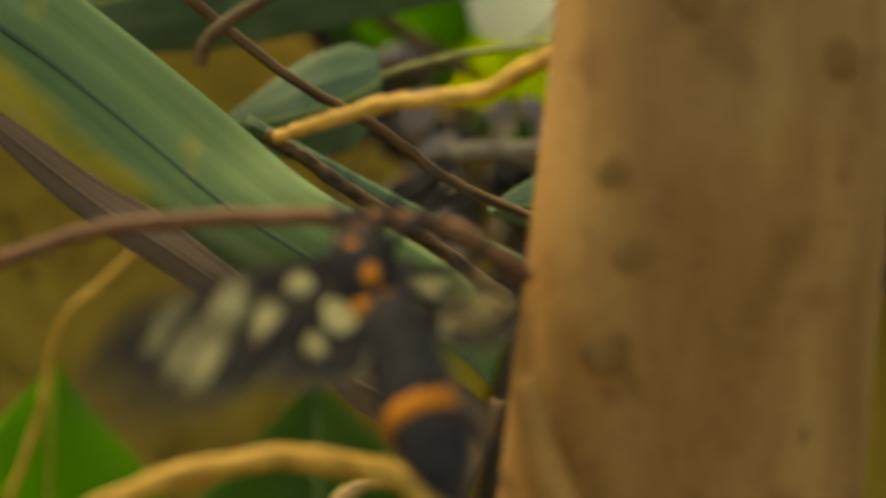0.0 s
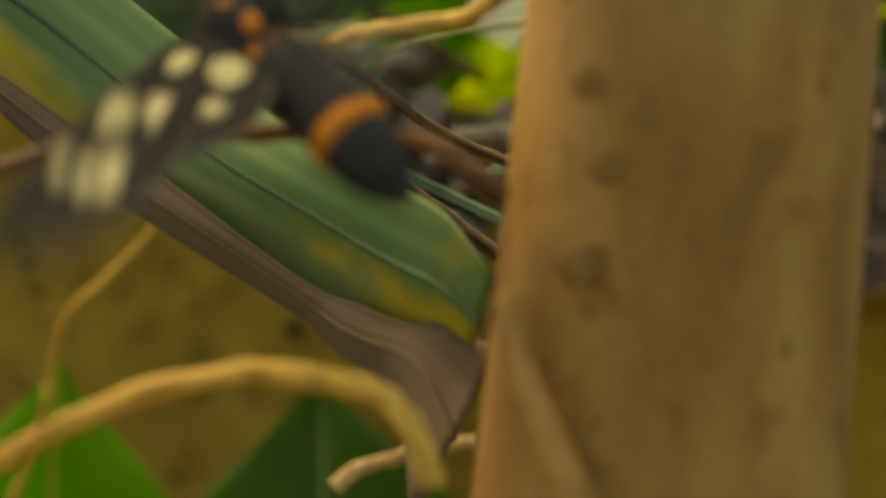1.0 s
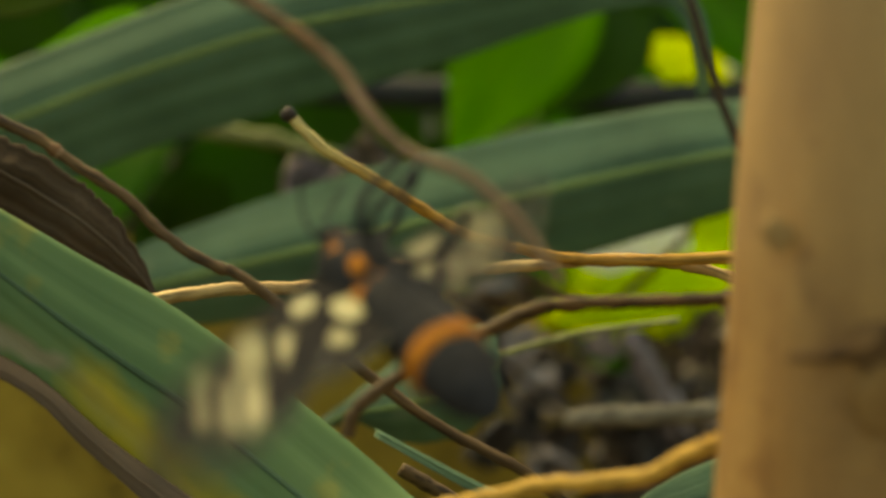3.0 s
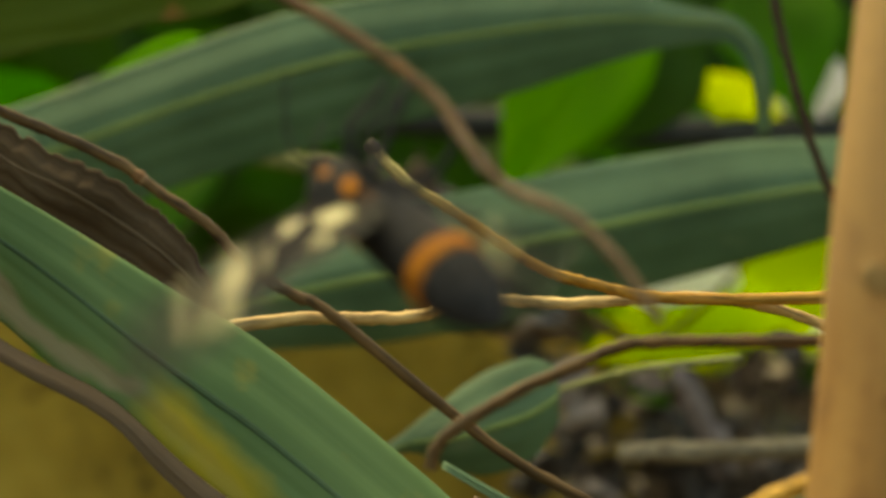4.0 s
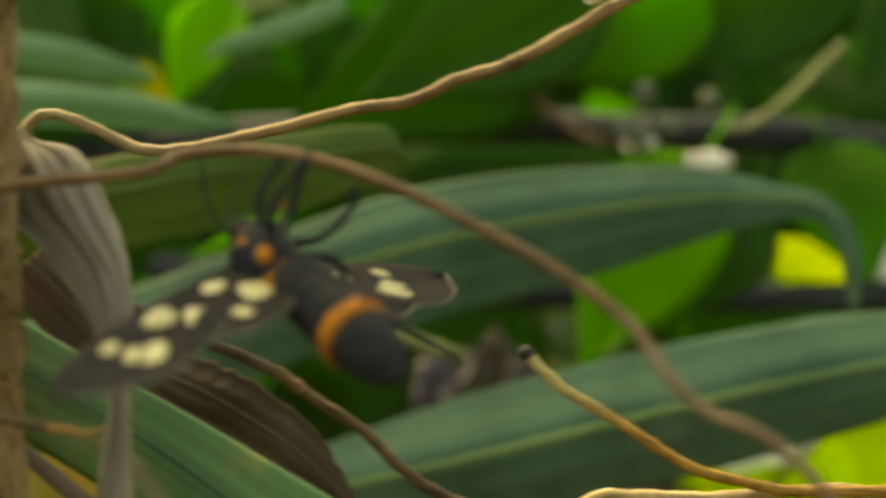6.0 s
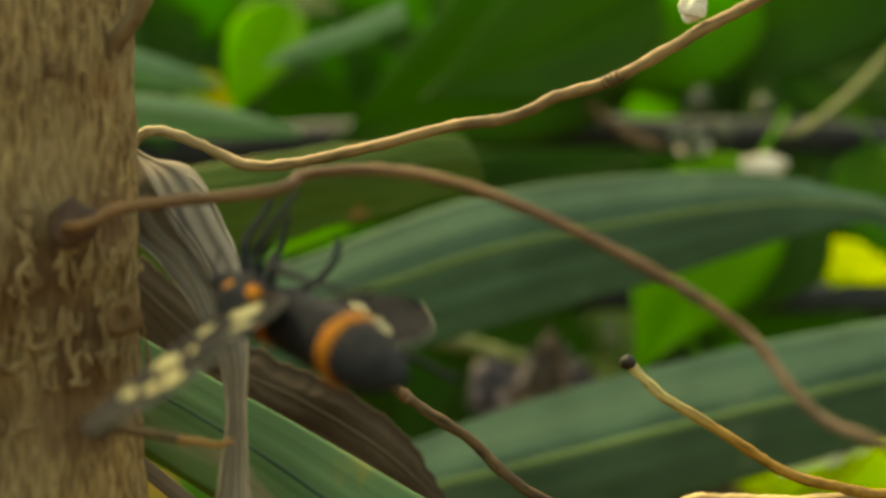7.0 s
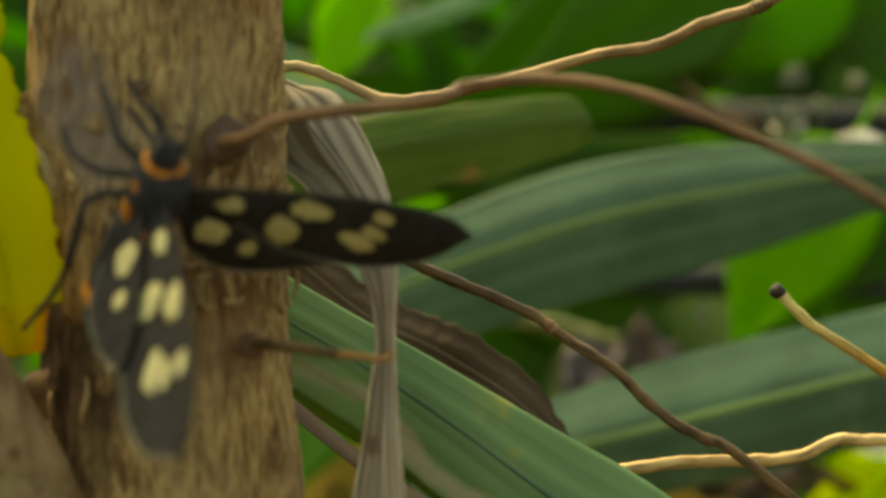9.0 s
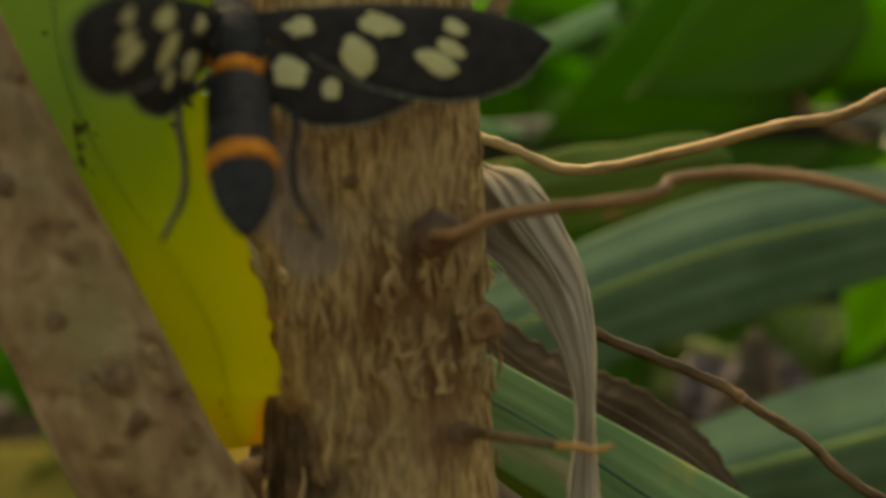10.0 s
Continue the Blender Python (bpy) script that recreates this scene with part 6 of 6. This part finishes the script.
def build_moth():
    moth = new("moth")
    part("thorax", turned([(-3.0, 0.9, 0.1), (-2.2, 1.6, 0.2), (-0.6, 2.0, 0.3), (1.0, 1.9, 0.3), (2.0, 1.3, 0.1), (2.3, 0.7, 0)], fuzz=0.1, seed=1), M_BLACK, moth)
    head = part("head", turned([(1.9, 0.6, 0), (2.4, 1.05, 0), (3.1, 1.0, -0.1), (3.6, 0.5, -0.2)], fuzz=0.06, seed=2), M_BLACK, moth)
    part("collar", turned([(1.75, 1.22, 0.08), (1.95, 1.38, 0.08), (2.15, 1.15, 0.05)], fuzz=0.08, seed=3), M_ORANGE, moth, "orange collar behind the head")
    for side in (-1, 1):
        part("eye", spot_like(side * 0.85, 2.8, 0.1, 0.5), M_BLACK, head, "dark bulging eye")
        part("shoulder_patch", patch(side * 1.62, 0.35, 0.25, 0.85, 1.2), M_ORANGE, moth, "orange patch on the side of the thorax")
        part("shoulder_patch", patch(side * 1.62, -1.45, -0.1, 0.72, 1.0), M_ORANGE, moth, "orange patch on the side of the thorax")
        part("antenna", tube([Vector(p) * MM for p in ((side * 0.5, 3.2, 0.5), (side * 1.0, 5.0, 0.3), (side * 1.6, 7.0, -0.9), (side * 2.3, 8.8, -2.7))], lambda s: (0.13 - 0.06 * s) * MM, 30, 6, 0.1), M_BLACK, moth, "thin black antenna")
    part("abdomen", turned([(-2.6, 1.5, 0), (-4.0, 1.95, -0.05), (-7.0, 2.1, -0.1), (-10.0, 2.15, -0.1), (-12.6, 1.7, -0.05), (-14.4, 0.8, 0), (-15.0, 0.25, 0)][::-1], fuzz=0.05, seed=4), M_BLACK, moth)
    part("abdomen_band", turned([(-3.6, 1.8, 0), (-3.1, 2.0, 0), (-2.6, 1.85, 0)][::-1], fuzz=0.05, seed=5, back_only=0.5), M_ORANGE, moth, "orange band at the base of the abdomen")
    part("abdomen_band", turned([(-10.5, 2.1, -0.1), (-10.2, 2.28, -0.1), (-9.5, 2.3, -0.1), (-9.2, 2.14, -0.1)], fuzz=0.05, seed=6), M_ORANGE, moth, "orange band round the abdomen")
    # legs: thigh, shin and foot of each, splayed below
    for side in (-1, 1):
        for pts in (((0.7, 1.2, -1.2), (1.6, 2.2, -2.8), (1.2, 2.9, -4.6), (1.0, 3.5, -6.2)), ((0.9, 0.0, -1.4), (2.5, -0.3, -2.8), (2.9, -0.5, -5.2), (2.5, 0.1, -6.8)), ((0.9, -1.4, -1.3), (2.9, -2.4, -2.4), (3.7, -4.6, -1.6), (3.4, -9.8, -2.2), (4.9, -13.6, -2.6))):
            part("leg", tube([Vector((x * side, y, z)) * MM for x, y, z in pts], lambda s: (0.33 - 0.14 * s) * MM, 36, 7, 0.2), M_BLACK, moth)
    wings = {}
    fore_sheet, hind_sheet = wing_grid(FORE_LEAD, FORE_TRAIL), wing_grid(HIND_LEAD, HIND_TRAIL)
    for side, key in ((1, "right"), (-1, "left")):
        fore = part("forewing", wing_blade(FORE_LEAD, FORE_TRAIL, side), M_WING, moth, "black forewing with cream window spots")
        for k, (x, y, rx, ry, turn) in enumerate(FORE_SPOTS):
            part("spot", spot_shape(x, y, rx * 1.04, ry * 1.04, turn, side, fore_sheet, k), M_CREAM, fore, "cream spot")
        hind = part("hindwing", wing_blade(HIND_LEAD, HIND_TRAIL, side), M_WING, moth, "black hindwing with cream window spots")
        for k, (x, y, rx, ry, turn) in enumerate(HIND_SPOTS):
            part("spot", spot_shape(x, y, rx, ry, turn, side, hind_sheet, 9 + k), M_CREAM, hind, "cream spot")
        for wing_part, trail in ((fore, FORE_TRAIL), (hind, HIND_TRAIL)):
            part("fringe", tube([Vector((x * side, y, 0)) * MM for x, y in trail[1:]], lambda s: 0.1 * MM, 40, 6, 0.3), M_FRINGE, wing_part, "pale grey fringe of scales")
        wings[key] = (fore, hind)
    tagged(moth, "black wasp moth with orange bands and cream-spotted wings", "moth")
    return moth, wings


def spot_like(x, y, z, r):
    bm = bmesh.new()
    bmesh.ops.create_icosphere(bm, subdivisions=3, radius=r * MM)
    bmesh.ops.translate(bm, verts=bm.verts, vec=Vector((x, y, z)) * MM)
    return bm


def patch(x, y, z, r, stretch):
    bm = bmesh.new()
    bmesh.ops.create_icosphere(bm, subdivisions=3, radius=1)
    for v in bm.verts:
        k = 1 + 0.2 * noise.noise(v.co * 1.5 + Vector((x, y, 0)))
        v.co = Vector((x + v.co.x * 0.35, y + v.co.y * r * stretch * k, z + v.co.z * r * 0.75 * k)) * MM
    return bm


moth, moth_wings = build_moth()

# seconds, place, head direction, back direction, right wing (lift, sweep, twist), left wing (the same)
MOTH = [
    (0, (0.0181, 0.1041, 0.5705), (-0.304, 0.609, 0.732), (-0.923, 0.004, -0.386), (43, -19, 2), (-27, 13, 23)),
    (0.2, (0.0190, 0.1037, 0.5715), (-0.343, 0.733, 0.587), (-0.847, 0.028, -0.529), (51, -38, 6), (-27, 27, 27)),
    (0.5, (0.0165, 0.1031, 0.5730), (-0.575, 0.753, 0.321), (-0.670, -0.207, -0.713), (62, -14, -19), (-50, 24, 18)),
    (0.75, (0.0163, 0.1049, 0.5747), (-0.570, 0.722, 0.393), (-0.704, -0.180, -0.688), (50, -34, 2), (-56, 30, 30)),
    (1, (0.0130, 0.1067, 0.5781), (-0.606, 0.523, 0.600), (-0.772, -0.204, -0.601), (68, -17, 6), (-33, 13, 25)),
    (1.25, (0.0117, 0.1071, 0.5802), (-0.492, 0.553, 0.672), (-0.848, -0.129, -0.514), (54, -34, 21), (-39, 18, 36)),
    (1.5, (0.0120, 0.1074, 0.5814), (-0.493, 0.581, 0.647), (-0.839, -0.122, -0.530), (55, -25, 8), (-23, 16, 17)),
    (1.75, (0.0116, 0.1052, 0.5848), (-0.476, 0.619, 0.625), (-0.835, -0.095, -0.542), (63, -23, 7), (-23, 14, 11)),
    (2, (0.0115, 0.1029, 0.5876), (-0.454, 0.686, 0.568), (-0.815, -0.061, -0.577), (66, -18, 3), (-27, 29, 30)),
    (2.2, (0.0156, 0.1049, 0.5880), (-0.284, 0.810, 0.513), (-0.804, 0.091, -0.589), (38, -30, -5), (-18, 12, -2)),
    (2.5, (0.0115, 0.1094, 0.5891), (-0.472, 0.714, 0.517), (-0.785, -0.073, -0.616), (66, -17, -2), (-24, 18, 3)),
    (2.7, (0.0092, 0.1097, 0.5897), (-0.487, 0.748, 0.451), (-0.749, -0.092, -0.657), (39, -31, 1), (-24, 24, 3)),
    (3, (0.0089, 0.1108, 0.5915), (-0.477, 0.765, 0.433), (-0.733, -0.075, -0.676), (54, -32, 5), (-42, 30, 21)),
    (3.3, (0.0078, 0.1109, 0.5928), (-0.490, 0.769, 0.410), (-0.719, -0.091, -0.689), (47, -43, 19), (-25, 12, -6)),
    (3.6, (0.0064, 0.1110, 0.5936), (-0.481, 0.796, 0.367), (-0.699, -0.096, -0.708), (42, -28, -3), (-43, 35, 20)),
    (3.8, (0.0056, 0.1111, 0.5942), (-0.475, 0.805, 0.355), (-0.695, -0.095, -0.713), (43, -33, 2), (-25, 12, -10)),
    (4, (0.0032, 0.1104, 0.5972), (-0.541, 0.741, 0.397), (-0.696, -0.130, -0.706), (55, -26, 20), (-28, 11, -13)),
    (4.2, (-0.0000, 0.1079, 0.6003), (-0.543, 0.720, 0.433), (-0.711, -0.118, -0.694), (44, -32, 27), (-20, 12, -20)),
    (4.5, (-0.0018, 0.1048, 0.6007), (-0.623, 0.609, 0.491), (-0.705, -0.165, -0.690), (50, -38, 20), (-37, 21, 23)),
    (4.8, (-0.0008, 0.1107, 0.5980), (-0.416, 0.782, 0.464), (-0.794, -0.063, -0.604), (29, -27, -2), (4, 25, 15)),
    (5, (-0.0047, 0.1152, 0.6026), (-0.512, 0.667, 0.542), (-0.653, 0.108, -0.749), (24, -28, -10), (-35, 32, 26)),
    (5.2, (-0.0085, 0.1194, 0.6033), (-0.602, 0.607, 0.518), (-0.656, -0.008, -0.754), (7, -17, -10), (2, 25, 16)),
    (5.4, (-0.0103, 0.1202, 0.6046), (-0.656, 0.591, 0.470), (-0.671, -0.171, -0.721), (49, -22, 20), (-38, 22, 22)),
    (5.5, (-0.0104, 0.1213, 0.6042), (-0.672, 0.570, 0.473), (-0.645, -0.138, -0.751), (38, -17, 4), (-20, 12, -16)),
    (5.8, (-0.0114, 0.1201, 0.6051), (-0.590, 0.637, 0.496), (-0.712, -0.119, -0.692), (33, -18, 5), (-10, 8, -36)),
    (6, (-0.0129, 0.1215, 0.6061), (-0.574, 0.660, 0.485), (-0.627, 0.030, -0.778), (38, -22, 9), (-22, 15, 2)),
    (6.2, (-0.0141, 0.1184, 0.6053), (-0.583, 0.720, 0.377), (-0.649, -0.134, -0.749), (40, -16, 11), (-3, -4, 40)),
    (6.5, (-0.0166, 0.1177, 0.6051), (-0.608, 0.703, 0.368), (-0.639, -0.159, -0.753), (52, -23, 24), (-41, 23, -20)),
    (6.8, (-0.0193, 0.1170, 0.6045), (-0.619, 0.717, 0.322), (-0.615, -0.188, -0.765), (36, -19, 4), (-10, 3, -20)),
    (7.05, (-0.0214, 0.1164, 0.6045), (-0.643, 0.712, 0.281), (-0.588, -0.224, -0.777), (51, -31, 27), (-41, 24, -10)),
    (7.3, (-0.0230, 0.1158, 0.6048), (-0.665, 0.701, 0.259), (-0.570, -0.251, -0.782), (44, -24, 13), (-12, 8, 10)),
    (7.4, (-0.0240, 0.1160, 0.6049), (-0.647, 0.726, 0.234), (-0.561, -0.244, -0.791), (41, -27, 9), (40, -42, 0)),
    (7.5, (-0.0253, 0.1164, 0.6051), (-0.668, 0.717, 0.200), (-0.534, -0.274, -0.800), (42, -23, 6), (80, -74, 23)),
    (7.75, (-0.0259, 0.1165, 0.6041), (-0.602, 0.776, 0.191), (-0.657, -0.346, -0.670), (47, -35, -3), (45, -69, 30)),
    (8, (-0.0276, 0.1168, 0.6040), (-0.642, 0.742, 0.194), (-0.746, -0.546, -0.380), (70, -36, 3), (-19, -23, 63)),
    (8.2, (-0.0297, 0.1170, 0.6018), (-0.814, 0.580, -0.019), (-0.532, -0.760, -0.374), (25, -55, 8), (9, -58, 28)),
    (8.4, (-0.0326, 0.1168, 0.6031), (-0.883, 0.451, 0.133), (-0.440, -0.892, 0.104), (8, -48, 60), (32, -49, 65)),
    (8.5, (-0.0306, 0.1161, 0.6031), (-0.645, 0.718, 0.261), (-0.726, -0.683, 0.085), (-8, -44, 108), (43, -63, 74)),
    (8.6, (-0.0328, 0.1173, 0.6044), (-0.690, 0.570, 0.446), (-0.345, -0.801, 0.490), (-2, -44, 80), (20, -55, 78)),
    (8.65, (-0.0343, 0.1177, 0.6040), (-0.608, 0.354, 0.711), (-0.042, -0.908, 0.416), (25, -40, 30), (20, -54, 66)),
    (8.7, (-0.0357, 0.1180, 0.6036), (-0.430, -0.021, 0.903), (0.242, -0.966, 0.092), (63, -19, 8), (42, -39, 36)),
    (8.8, (-0.0357, 0.1181, 0.6043), (0.450, -0.584, 0.676), (0.014, -0.752, -0.659), (32, 35, 28), (92, 6, 8)),
    (8.9, (-0.0362, 0.1183, 0.6043), (0.427, -0.563, 0.708), (0.450, -0.550, -0.660), (36, 18, 14), (75, 0, 18)),
    (9, (-0.0366, 0.1185, 0.6059), (0.345, -0.629, 0.697), (0.621, -0.405, -0.672), (31, 5, 4), (62, 0, 27)),
    (9.1, (-0.0359, 0.1189, 0.6065), (0.198, -0.492, 0.848), (0.450, -0.620, -0.600), (34, 8, 14), (66, 0, 24)),
    (9.2, (-0.0383, 0.1192, 0.6090), (-0.042, -0.427, 0.903), (0.160, -0.895, -0.416), (11, 1, 13), (62, 2, 3)),
    (9.5, (-0.0432, 0.1197, 0.6114), (-0.155, -0.365, 0.918), (0.176, -0.925, -0.338), (-10, -9, -11), (54, 7, 4)),
    (9.7, (-0.0442, 0.1195, 0.6152), (-0.090, 0.549, 0.831), (0.120, -0.822, 0.556), (-2, 0, 21), (62, -41, 31)),
    (10, (-0.0451, 0.1193, 0.6211), (-0.096, 0.547, 0.832), (0.186, -0.811, 0.555), (4, -1, 33), (57, -31, 34)),
]


def motions():
    def stance(place, ahead, back):
        y = Vector(ahead).normalized()
        z = Vector(back) - y * Vector(back).dot(y)
        z.normalize()
        m = Matrix((y.cross(z), y, z)).transposed().to_4x4()
        m.translation = place
        return m

    def wing(side, lift, sweep, twist, hind):
        m = pose(side * 1.05 * MM, 0.3 * MM, 1.65 * MM) @ pose(0, 0, 0, 0, -side * lift, 0) @ pose(0, 0, 0, 0, 0, side * sweep) @ pose(0, 0, 0, twist, 0, 0)
        # the hindwing is hooked to the forewing and beats in its plane
        return m @ pose(0, -1.0 * MM, -0.3 * MM, 0, 0, -side * sweep * 0.12) if hind else m

    def beat(slot):
        """Rows for a wing, frame by frame while it whirrs (ten beats a second), then from pose to pose."""
        out = []
        for k in range(165):
            t = k / FPS
            i = max(j for j in range(len(MOTH)) if MOTH[j][0] <= t + 1e-6)
            r0, r1 = MOTH[i], MOTH[min(i + 1, len(MOTH) - 1)]
            u = (t - r0[0]) / (r1[0] - r0[0])
            u = u * u * (3 - 2 * u)
            lift, sweep, twist = (a + (b - a) * u for a, b in zip(r0[slot], r1[slot]))
            out.append((t, (lift + 28 * math.sin(2 * math.pi * k / 3) * min(1.0, (165 - k) / 40), sweep, twist)))
        return out + [(row[0], row[slot]) for row in MOTH if row[0] >= 5.5]

    walk(moth, [(t, stance(p, a, b)) for t, p, a, b, _, _ in MOTH])
    for side, key, slot in ((1, "right", 4), (-1, "left", 5)):
        for hind in (0, 1):
            walk(moth_wings[key][hind], [(t, wing(side, *angles, hind)) for t, angles in beat(slot)])


motions()
